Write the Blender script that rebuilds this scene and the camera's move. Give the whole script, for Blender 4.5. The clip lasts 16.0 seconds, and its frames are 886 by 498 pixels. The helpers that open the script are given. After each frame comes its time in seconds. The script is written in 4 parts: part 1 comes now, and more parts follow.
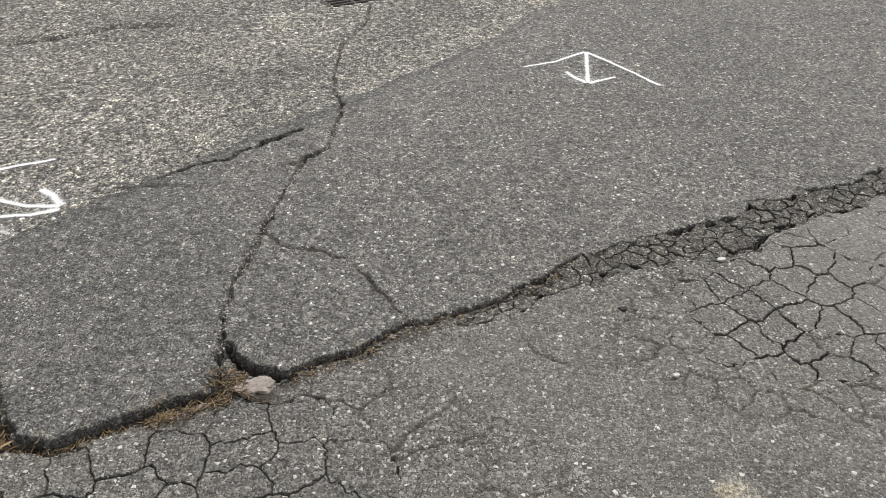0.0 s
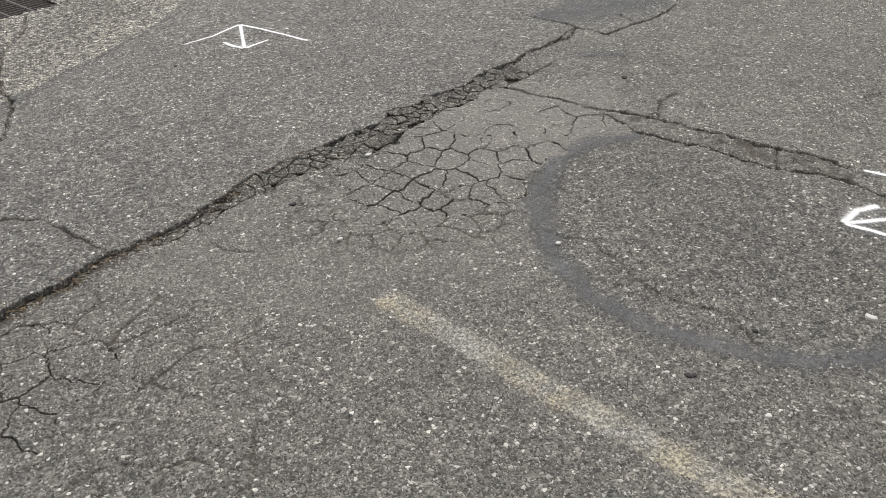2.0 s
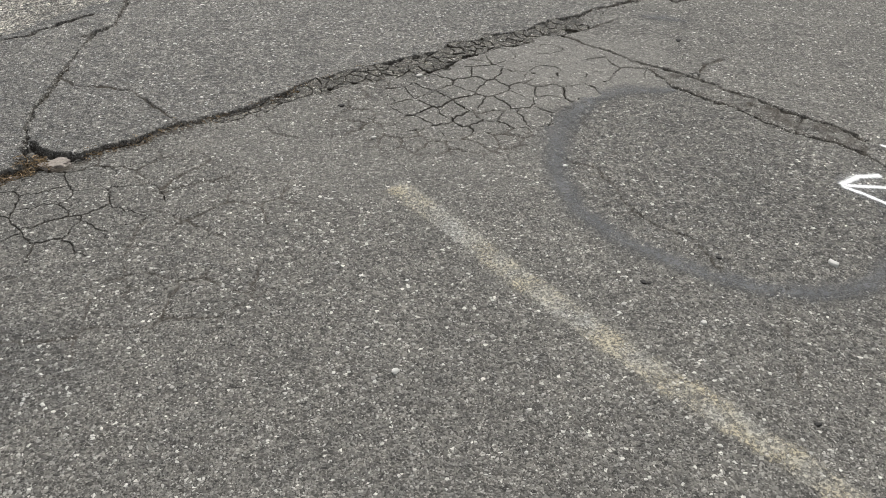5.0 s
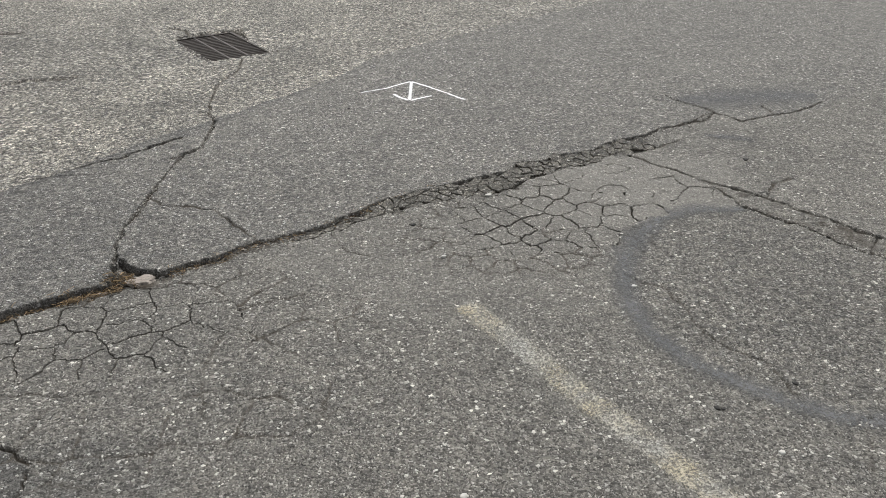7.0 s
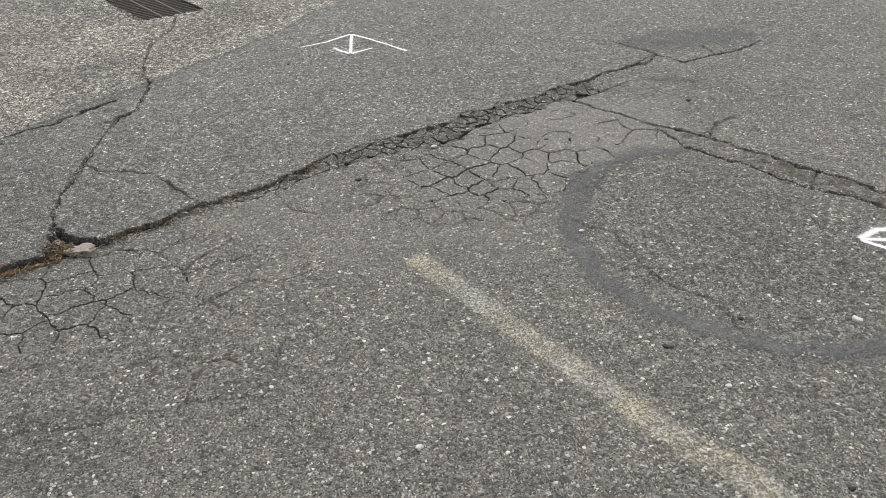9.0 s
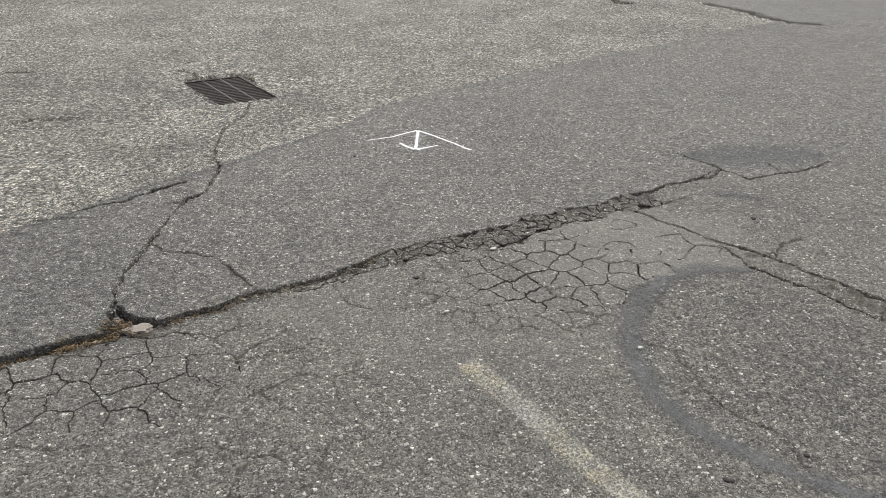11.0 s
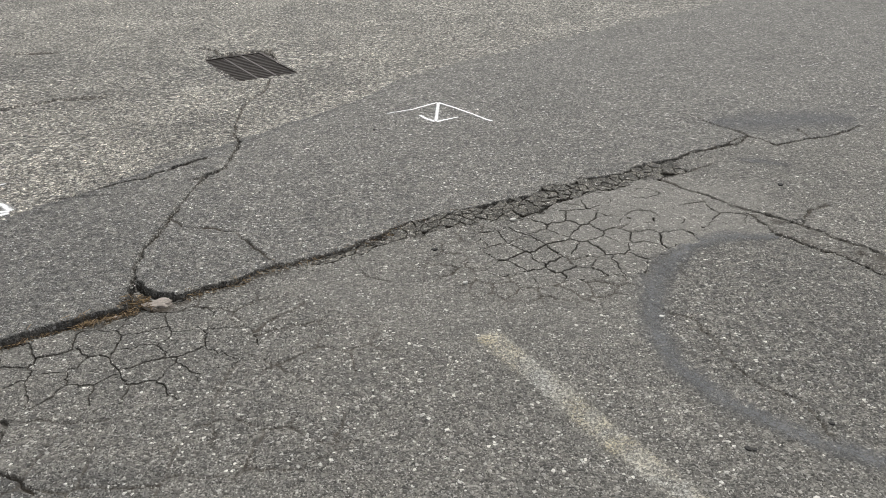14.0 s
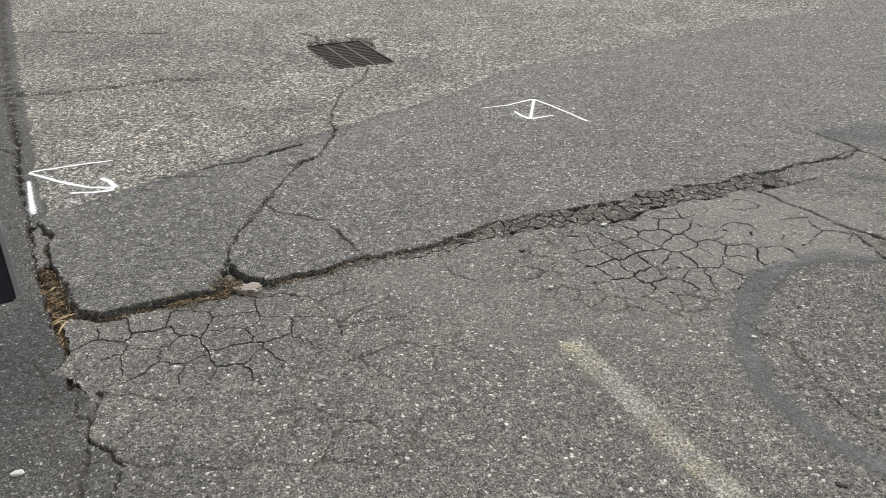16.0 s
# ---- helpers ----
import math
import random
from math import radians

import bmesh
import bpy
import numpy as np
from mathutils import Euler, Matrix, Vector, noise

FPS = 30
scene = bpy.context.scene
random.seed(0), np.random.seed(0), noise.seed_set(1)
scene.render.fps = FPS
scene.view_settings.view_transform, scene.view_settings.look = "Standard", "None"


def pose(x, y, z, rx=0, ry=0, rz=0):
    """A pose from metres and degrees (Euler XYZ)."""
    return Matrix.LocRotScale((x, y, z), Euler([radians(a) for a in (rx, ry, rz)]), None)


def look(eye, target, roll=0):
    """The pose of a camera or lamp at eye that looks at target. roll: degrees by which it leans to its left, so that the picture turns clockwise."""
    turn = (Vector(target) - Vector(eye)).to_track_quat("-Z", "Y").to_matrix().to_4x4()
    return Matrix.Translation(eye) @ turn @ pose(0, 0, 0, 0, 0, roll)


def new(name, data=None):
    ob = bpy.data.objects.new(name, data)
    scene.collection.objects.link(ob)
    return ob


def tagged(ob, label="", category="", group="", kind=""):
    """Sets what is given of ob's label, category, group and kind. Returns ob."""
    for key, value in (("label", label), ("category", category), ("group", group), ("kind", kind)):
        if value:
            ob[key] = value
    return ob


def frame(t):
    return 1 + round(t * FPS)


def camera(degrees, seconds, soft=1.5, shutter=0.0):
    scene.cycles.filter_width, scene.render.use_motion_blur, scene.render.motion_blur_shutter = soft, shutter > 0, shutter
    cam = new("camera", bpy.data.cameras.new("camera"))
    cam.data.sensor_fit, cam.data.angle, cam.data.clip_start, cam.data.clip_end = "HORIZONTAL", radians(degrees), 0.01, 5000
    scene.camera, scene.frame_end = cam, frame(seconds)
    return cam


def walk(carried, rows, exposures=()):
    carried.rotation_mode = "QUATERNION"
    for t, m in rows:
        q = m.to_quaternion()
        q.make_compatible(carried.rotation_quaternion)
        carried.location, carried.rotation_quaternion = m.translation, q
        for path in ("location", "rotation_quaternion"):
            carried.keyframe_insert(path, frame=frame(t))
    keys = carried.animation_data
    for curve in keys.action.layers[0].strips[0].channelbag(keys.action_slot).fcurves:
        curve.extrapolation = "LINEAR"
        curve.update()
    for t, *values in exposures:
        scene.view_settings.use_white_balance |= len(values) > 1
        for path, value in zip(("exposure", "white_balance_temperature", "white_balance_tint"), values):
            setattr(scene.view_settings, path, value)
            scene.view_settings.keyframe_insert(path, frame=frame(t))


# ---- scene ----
cam = camera(55.7, 16.0, soft=0.78)
PATH = [
    (0, (-0.27, 1.189, 1.49), (-0.228, 2.803, 0.31), -0.5),
    (0.5, (-0.25, 1.076, 1.482), (-0.383, 2.678, 0.292), -2.9),
    (1, (-0.065, 0.853, 1.421), (-0.164, 2.455, 0.227), -4.5),
    (1.5, (-0.059, 0.677, 1.462), (0.087, 2.285, 0.283), -4.6),
    (2, (-0.17, 0.575, 1.456), (0.45, 2.088, 0.305), -1.5),
    (2.5, (-0.128, 0.46, 1.453), (0.741, 1.864, 0.325), -0.0),
    (3, (-0.024, 0.272, 1.464), (0.837, 1.711, 0.372), -1.2),
    (3.5, (0.03, 0.149, 1.469), (0.858, 1.623, 0.4), 0.5),
    (4, (0.021, 0.117, 1.433), (0.6, 1.702, 0.359), 1.5),
    (4.5, (0.012, 0.112, 1.417), (0.507, 1.65, 0.237), 2.9),
    (5, (-0.009, 0.108, 1.415), (0.368, 1.678, 0.233), 1.8),
    (5.2, (-0.016, 0.108, 1.421), (0.305, 1.693, 0.243), 1.0),
    (7.3, (-0.023, 0.103, 1.474), (0.219, 1.842, 0.515), -0.8),
    (7.5, (-0.018, 0.104, 1.475), (0.228, 1.842, 0.515), -1.4),
    (8, (0.001, 0.102, 1.458), (0.259, 1.79, 0.416), -3.3),
    (8.2, (0.012, 0.105, 1.459), (0.338, 1.776, 0.41), -2.6),
    (10.3, (-0.017, 0.121, 1.442), (0.271, 1.778, 0.361), 0.9),
    (10.5, (-0.016, 0.129, 1.456), (0.229, 1.8, 0.384), 0.4),
    (11, (-0.023, 0.164, 1.491), (0.227, 1.941, 0.608), 0.8),
    (11.5, (-0.014, 0.167, 1.5), (0.19, 1.974, 0.668), 0.6),
    (12, (0.011, 0.175, 1.493), (0.207, 1.979, 0.652), -1.2),
    (12.5, (0.025, 0.173, 1.47), (0.217, 1.972, 0.62), -2.8),
    (13, (0.032, 0.17, 1.462), (0.219, 1.946, 0.561), -2.9),
    (13.5, (0.03, 0.172, 1.46), (0.209, 1.933, 0.527), -2.2),
    (14, (0.023, 0.175, 1.459), (0.198, 1.936, 0.527), -1.1),
    (14.5, (0.024, 0.184, 1.46), (0.186, 1.946, 0.529), -1.0),
    (15, (0.03, 0.193, 1.462), (0.134, 1.962, 0.534), -1.2),
    (15.5, (0.028, 0.205, 1.467), (0.084, 1.978, 0.544), -0.3),
    (16, (0.012, 0.205, 1.49), (-0.013, 1.962, 0.536), -0.6),
]
walk(cam, [(t, look(eye, target, roll)) for t, eye, target, roll in PATH], [(0, 0.31, 6550, 9.9), (4, 0.30, 6530, 9.9), (5, 0.29, 6480, 8.3), (12, 0.31, 6480, 8.3), (13, 0.27, 6480, 8.3), (14, 0.29, 6480, 8.3), (16, 0.33, 6480, 8.3)])

# ---- world and light: an overcast sky with a wide, weak sun ----
world = bpy.data.worlds.new("sky")
scene.world = world
world.use_nodes = True
wn, wl = world.node_tree.nodes, world.node_tree.links
sky = wn.new("ShaderNodeTexSky")
sky.sky_type, sky.sun_disc = "NISHITA", False
sky.sun_elevation, sky.sun_rotation = radians(49), radians(13)
sky.dust_density = 4.0
cloud = wn.new("ShaderNodeHueSaturation")
cloud.inputs["Saturation"].default_value = 0.12
wl.new(sky.outputs[0], cloud.inputs["Color"])
wl.new(cloud.outputs[0], wn["Background"].inputs["Color"])
wn["Background"].inputs["Strength"].default_value = 0.15

sun = new("sun", bpy.data.lights.new("sun", "SUN"))
sun.data.energy, sun.data.angle, sun.data.color = 1.5, radians(12), (1.0, 0.96, 0.9)
sun.matrix_world = look((1.0, 4.2, 5.0), (0, 0, 0))


# ---- smooth lattice noise and plan geometry ----
LATTICE = np.random.RandomState(7).rand(256, 256)


def vnoise(x, y, scale, seed=0):
    """Value noise, -1 to 1, with the given cells per metre."""
    u, v = x * scale + seed * 17.31, y * scale + seed * 5.77
    i, j = np.floor(u).astype(int), np.floor(v).astype(int)
    f, g = u - i, v - j
    f, g = f * f * (3 - 2 * f), g * g * (3 - 2 * g)
    a, b = LATTICE[i % 256, j % 256], LATTICE[(i + 1) % 256, j % 256]
    c, d = LATTICE[i % 256, (j + 1) % 256], LATTICE[(i + 1) % 256, (j + 1) % 256]
    return ((a * (1 - f) + b * f) * (1 - g) + (c * (1 - f) + d * f) * g) * 2 - 1


def warp(x, y):
    """Raggedness of every edge and crack, in metres."""
    wx = 0.010 * vnoise(x, y, 15, 1) + 0.006 * vnoise(x, y, 38, 2) + 0.0045 * vnoise(x, y, 85, 3)
    wy = 0.010 * vnoise(x, y, 15, 4) + 0.006 * vnoise(x, y, 38, 5) + 0.0045 * vnoise(x, y, 85, 6)
    return wx, wy


def distance(x, y, line):
    """The distance from points to a polyline."""
    best = np.full(np.shape(x), 1e9)
    for (ax, ay), (bx, by) in zip(line[:-1], line[1:]):
        dx, dy = bx - ax, by - ay
        t = np.clip(((x - ax) * dx + (y - ay) * dy) / (dx * dx + dy * dy + 1e-12), 0, 1)
        best = np.minimum(best, np.hypot(x - ax - t * dx, y - ay - t * dy))
    return best


def inside(x, y, poly):
    hit = np.zeros(np.shape(x), bool)
    for (ax, ay), (bx, by) in zip(poly, poly[1:] + poly[:1]):
        if ay != by:
            hit ^= ((ay > y) != (by > y)) & (x < (bx - ax) * (y - ay) / (by - ay) + ax)
    return hit


def smooth(t):
    t = np.clip(t, 0, 1)
    return t * t * (3 - 2 * t)


# ---- the plan: edges of the pavings ----
SEAM = [(-4.385, 8.576), (-2.871, 5.488), (-2.547, 4.839), (-2.277, 4.321), (-2.108, 3.993), (-1.976, 3.721), (-1.701, 3.204), (-1.644, 3.106)]
SEAM_LOW = [(-1.644, 3.106), (-1.567, 2.959), (-1.501, 2.812), (-1.433, 2.714), (-1.308, 2.497), (-1.240, 2.398), (-1.192, 2.319), (-1.134, 2.219), (-1.086, 2.130)]
STRIP_LEFT = [(-1.652, 3.175), (-1.555, 3.078), (-1.518, 2.960), (-1.460, 2.851), (-1.403, 2.753), (-1.344, 2.694), (-1.296, 2.625), (-1.228, 2.526), (-1.188, 2.507)]
STRIP_LOW = [(-1.188, 2.507), (-1.098, 2.507), (-1.037, 2.546), (-0.946, 2.596), (-0.875, 2.616), (-0.793, 2.666), (-0.812, 2.765)]
STRIP_MID = [(-0.812, 2.765), (-0.801, 2.825), (-0.731, 2.745), (-0.651, 2.706), (-0.621, 2.716), (-0.529, 2.766), (-0.437, 2.806), (-0.334, 2.886), (-0.201, 2.926), (-0.078, 2.987), (0.078, 3.088)]
STRIP_RIGHT = [(0.078, 3.088), (0.161, 3.158), (0.295, 3.210), (0.461, 3.271), (0.606, 3.322), (0.731, 3.363), (0.805, 3.444), (0.888, 3.445), (1.014, 3.517), (1.181, 3.549), (1.245, 3.610), (1.413, 3.653), (1.508, 3.684), (1.572, 3.755), (1.752, 3.808), (1.891, 3.911)]
BAND_LOW = [(-0.202, 2.867), (-0.037, 2.947), (0.117, 3.018), (0.293, 3.089), (0.448, 3.120), (0.582, 3.141), (0.676, 3.172), (0.812, 3.273), (0.917, 3.335), (1.012, 3.376), (1.148, 3.417), (1.211, 3.469), (1.327, 3.480), (1.463, 3.521), (1.580, 3.583)]
OLD_EDGE = [(-1.652, 3.175), (-1.610, 3.284), (-1.520, 3.343), (-1.408, 3.473), (-1.326, 3.562), (-1.185, 3.662), (-1.042, 3.822), (-0.817, 4.042), (-0.592, 4.233), (-0.293, 4.507), (-0.055, 4.729), (0.100, 4.892), (0.279, 5.175), (0.727, 5.535), (1.135, 5.767), (1.578, 6.053), (2.056, 6.370), (2.568, 6.652), (3.949, 7.453), (12, 11)]
FAR_EDGE = [(-5.253, 10.566), (-3.720, 10.219), (-2.608, 9.905), (-2.001, 9.845), (-1.090, 9.852), (-0.234, 10.309), (2.722, 12.104), (12, 15.5)]
FAR_SEAM = [(3.348, 9.905), (3.568, 9.221), (3.813, 8.450), (4.008, 8.041), (4.093, 7.698), (4.199, 7.480), (4.406, 7.364)]
RING = [(1.631, 2.854), (1.495, 2.854), (1.380, 2.883), (1.201, 2.827), (1.062, 2.680), (0.961, 2.529), (0.895, 2.317), (0.896, 2.105), (0.966, 1.932), (1.099, 1.770), (1.254, 1.642), (1.411, 1.595), (1.559, 1.604), (1.702, 1.693), (1.814, 1.812), (1.884, 1.954), (1.919, 2.067)]
RING_WIDE = [0.10, 0.14, 0.17, 0.20, 0.25, 0.22, 0.18, 0.16, 0.17, 0.15, 0.16, 0.16, 0.14, 0.17, 0.18, 0.18, 0.13]
MAIN = [(-0.812, 2.765), (-0.819, 2.894), (-0.827, 3.023), (-0.815, 3.132), (-0.793, 3.221), (-0.780, 3.340), (-0.758, 3.439), (-0.724, 3.628), (-0.681, 3.777), (-0.609, 3.837), (-0.607, 3.966), (-0.584, 4.095), (-0.592, 4.214)]
CROSS = [(1.540, 3.077), (1.549, 2.975), (1.579, 2.864), (1.651, 2.763), (1.726, 2.661), (1.801, 2.539), (1.845, 2.446), (1.945, 2.364), (2.001, 2.251), (2.011, 2.168), (2.101, 2.094), (2.145, 2.021), (2.233, 1.937), (2.277, 1.874), (2.299, 1.780), (2.387, 1.716), (2.487, 1.652), (2.577, 1.567), (2.960, 1.242)]

STRIP_POLY = STRIP_LEFT + STRIP_LOW[1:] + STRIP_MID[1:] + STRIP_RIGHT[1:] + [(2.006, 3.791), (2.207, 3.803), (2.475, 3.889), (2.853, 4.078), (6.500, 5.473), (12, 7.6)] + OLD_EDGE[:0:-1]
MARGIN = [(x + 0.085, y) for x, y in SEAM[:-1]]
OLD_POLY = OLD_EDGE + [(12, 15.5)] + FAR_EDGE[::-1] + MARGIN
LEFT_POLY = [(-30, -1.0), (-30, 11.1)] + [(-5.253, 10.566)] + MARGIN + [(-1.581, 3.245)] + SEAM_LOW + [(-1.046, 2.110), (-0.968, 1.991), (-0.960, 1.891), (-0.890, 1.861), (-0.821, 1.751), (-0.766, 1.512), (-0.573, 1.011), (0.0, -1.0)]
FAR_POLY = FAR_EDGE + [(12, 40), (-30, 40), (-30, 11.1)]
SMOOTH_POLY = FAR_SEAM + [(6.0, 7.9), (14, 12), (14, 30), (2.15, 30)]
PATCH_POLY = RING + CROSS[2:10]
SOIL_POLY = [(-1.491, 2.802), (-1.299, 2.477), (-1.173, 2.289), (-1.121, 2.368), (-1.049, 2.457), (-1.168, 2.497), (-1.238, 2.516), (-1.306, 2.625), (-1.460, 2.861)]
BAND_POLY = STRIP_RIGHT[:12] + [(1.463, 3.521)] + BAND_LOW[12::-1]

CROSS_BAND = [(1.531, 3.138), (1.655, 2.996), (1.751, 2.864), (1.848, 2.722), (1.936, 2.569), (2.025, 2.455), (2.070, 2.342)] + CROSS[8::-1]

# cracks: line, half width, depth
CRACKS = []
CRACKS += [(FAR_EDGE[:7], 0.03, 0.04)]
CRACKS += [(SEAM, 0.019, 0.045), (SEAM_LOW, 0.018, 0.03), (STRIP_LEFT, 0.016, 0.03)]
# STRIP_LOW is cut deep for the shade under the strip's lip
CRACKS += [(STRIP_MID[2:8], 0.012, 0.045), (STRIP_MID[7:], 0.009, 0.028), (STRIP_LOW, 0.015, 0.06)]
CRACKS += [(STRIP_RIGHT[:4], 0.009, 0.025), (STRIP_RIGHT[3:8], 0.012, 0.045), (STRIP_RIGHT[7:13], 0.011, 0.05), (STRIP_RIGHT[12:], 0.008, 0.018)]
CRACKS += [(BAND_LOW[4:11], 0.011, 0.045), (BAND_LOW[10:], 0.0075, 0.012)]
CRACKS += [(MAIN[:3], 0.015, 0.04), (MAIN[2:9], 0.011, 0.03), (MAIN[8:], 0.016, 0.03)]
CRACKS += [([(-0.801, 2.825), (-0.731, 2.750), (-0.651, 2.706)], 0.021, 0.11)]
CRACKS += [([(-0.722, 3.737), (-0.681, 3.777)], 0.009, 0.02)]
CRACKS += [([(-0.592, 4.214), (-0.638, 4.430), (-0.634, 4.658), (-0.631, 4.805), (-0.535, 5.074), (-0.520, 5.331)], 0.013, 0.028)]
CRACKS += [([(-0.780, 3.340), (-0.701, 3.251), (-0.581, 3.233), (-0.481, 3.164), (-0.392, 3.025), (-0.323, 2.906)], 0.007, 0.018)]
CRACKS += [([(-1.225, 3.641), (-1.033, 3.762), (-0.972, 3.793)], 0.012, 0.025), ([(-1.033, 3.762), (-0.972, 3.793), (-0.921, 3.843), (-0.829, 3.913), (-0.727, 4.003)], 0.022, 0.05)]
CRACKS += [([(-2.577, 4.810), (-2.255, 4.837), (-1.970, 4.941), (-1.711, 5.074), (-1.464, 5.090)], 0.028, 0.05)]
CRACKS += [([(-3.505, 6.216), (-2.901, 6.285), (-2.429, 6.226), (-2.021, 6.212)], 0.026, 0.02)]
CRACKS += [([(-2.592, 4.140), (-2.361, 4.018), (-2.167, 3.973), (-2.051, 3.876)], 0.009, 0.02), ([(-3.151, 5.018), (-2.866, 4.881), (-2.539, 4.782)], 0.009, 0.02)]
CRACKS += [([(-1.086, 2.130), (-1.045, 2.130), (-1.006, 2.100), (-0.968, 1.991), (-0.969, 1.941), (-0.960, 1.891)], 0.013, 0.035)]
CRACKS += [([(-0.960, 1.891), (-0.890, 1.861), (-0.850, 1.811), (-0.821, 1.751), (-0.813, 1.672)], 0.012, 0.03)]
CRACKS += [([(-1.076, 2.110), (-1.057, 2.051), (-1.008, 1.981), (-0.978, 1.971)], 0.008, 0.02), ([(-0.950, 1.862), (-0.931, 1.802), (-0.922, 1.752), (-0.894, 1.672)], 0.009, 0.02)]
CRACKS += [([(-1.006, 2.100), (-0.835, 2.070), (-0.714, 2.069)], 0.006, 0.012)]
CRACKS += [([(1.305, 3.459), (1.397, 3.329), (1.490, 3.198), (1.540, 3.077)], 0.009, 0.022)]
CRACKS += [([(1.531, 3.138), (1.655, 2.996), (1.751, 2.864), (1.848, 2.722), (1.936, 2.569), (2.025, 2.455), (2.070, 2.342)], 0.011, 0.03)]
CRACKS += [([(2.299, 1.968), (2.343, 1.915), (2.399, 1.821), (2.454, 1.757)], 0.008, 0.02)]
CRACKS += [(CROSS[:10], 0.012, 0.032), (CROSS[9:], 0.011, 0.03), ([(1.845, 2.446), (1.890, 2.498), (1.924, 2.559)], 0.008, 0.02)]
CRACKS += [([(1.709, 2.936), (1.796, 3.057), (1.895, 3.099)], 0.010, 0.016)]
CRACKS += [([(1.775, 4.225), (1.823, 4.117), (1.905, 3.957), (1.917, 3.906), (1.965, 3.865), (1.994, 3.774), (2.129, 3.813), (2.295, 3.849), (2.419, 3.911), (2.547, 3.974)], 0.010, 0.022), ([(1.906, 3.908), (1.848, 3.830), (1.745, 3.793), (1.651, 3.771), (1.516, 3.712), (1.430, 3.627)], 0.011, 0.025), ([(1.399, 3.510), (1.516, 3.537), (1.610, 3.604)], 0.0075, 0.011), ([(2.207, 3.964), (2.204, 3.889), (2.202, 3.841)], 0.009, 0.016)]
CRACKS += [([(0.933, 2.448), (1.046, 2.327), (1.054, 2.205), (1.063, 2.084), (1.113, 1.972), (1.175, 1.891), (1.194, 1.810), (1.182, 1.729)], 0.0075, 0.013)]
CRACKS += [([(1.338, 1.636), (1.254, 1.617)], 0.006, 0.012), ([(1.295, 1.565), (1.241, 1.495), (1.198, 1.414), (1.176, 1.333), (1.143, 1.262)], 0.006, 0.006)]
CRACKS += [(FAR_SEAM[:3], 0.012, 0.03), (FAR_SEAM[2:6], 0.075, 0.13), (FAR_SEAM[5:], 0.045, 0.09), ([(2.900, 8.763), (2.947, 8.595), (3.025, 8.527)], 0.095, 0.13)]
CRACKS += [([(-0.970, 5.908), (-0.829, 5.990), (-0.597, 6.048), (-0.531, 5.823)], 0.05, 0.07), ([(-0.909, 5.958), (-0.956, 6.104), (-1.074, 6.197)], 0.02, 0.03)]
CRACKS += [([(-0.485, 5.599), (-0.386, 5.483), (-0.224, 5.487)], 0.018, 0.03), ([(-0.980, 5.907), (-0.847, 5.567), (-0.731, 5.335)], 0.015, 0.03)]
CRACKS += [([(0.243, 6.591), (0.545, 6.306), (0.802, 6.266)], 0.012, 0.012)]
CRACKS += [([(-0.461, 2.627), (-0.403, 2.447), (-0.396, 2.288), (-0.430, 2.128), (-0.413, 1.909)], 0.006, 0.009)]
CRACKS += [([(-0.048, 2.927), (-0.010, 2.768), (0.091, 2.708)], 0.006, 0.01), ([(1.000, 2.670), (0.853, 2.589), (0.768, 2.478)], 0.005, 0.008)]

# crazed areas: outline, spacing of the pieces
CRAZED_RIGHT = [(0.332, 2.999), (0.614, 3.152), (0.969, 3.315), (1.294, 3.439), (1.448, 3.238), (1.498, 3.036), (1.349, 2.944), (1.127, 2.832), (0.968, 2.670), (0.750, 2.669), (0.442, 2.789)]
CRAZED_LEFT = [(-1.090, 2.408), (-1.018, 2.487), (-0.745, 2.576), (-0.541, 2.646), (-0.399, 2.667), (-0.384, 2.408), (-0.429, 2.158), (-0.724, 2.069), (-0.975, 2.120), (-1.095, 2.170)]


def sow(poly, step, seed, stretch=1.0):
    """Sites over a polygon and its surroundings: their places, and which lie within."""
    rs = np.random.RandomState(seed)
    px, py = [p[0] for p in poly], [p[1] for p in poly]
    xs, ys = np.meshgrid(np.arange(min(px) - 3 * step, max(px) + 3 * step, step * stretch), np.arange(min(py) - 3 * step, max(py) + 3 * step, step))
    xs = xs + (np.arange(xs.shape[0]) % 2)[:, None] * step * stretch / 2
    xs = xs + rs.uniform(-0.47, 0.47, xs.shape) * step * stretch
    ys = ys + rs.uniform(-0.47, 0.47, ys.shape) * step
    sites = np.stack([xs.ravel(), ys.ravel()], 1)
    return sites, inside(sites[:, 0], sites[:, 1], poly)


# middles of the plates that lie in each crazed area
PLATES_RIGHT = [(1.198, 3.316), (1.366, 3.149), (1.481, 3.035), (0.985, 3.283), (1.123, 3.094), (1.289, 2.991), (0.842, 3.268), (0.871, 3.13), (0.96, 3.074), (1.058, 2.92), (1.18, 2.906), (0.755, 3.149), (0.79, 3.045), (0.856, 2.995), (0.912, 2.886), (0.946, 2.725), (0.647, 3.065), (0.699, 2.97), (0.751, 2.878), (0.817, 2.85), (0.863, 2.732), (0.567, 3.005), (0.617, 2.929), (0.661, 2.835), (0.708, 2.754), (0.494, 2.992), (0.516, 2.873), (0.588, 2.803), (0.757, 2.682), (0.5, 3.118), (0.978, 2.944), (0.637, 2.682), (0.507, 2.743), (1.044, 2.828)]
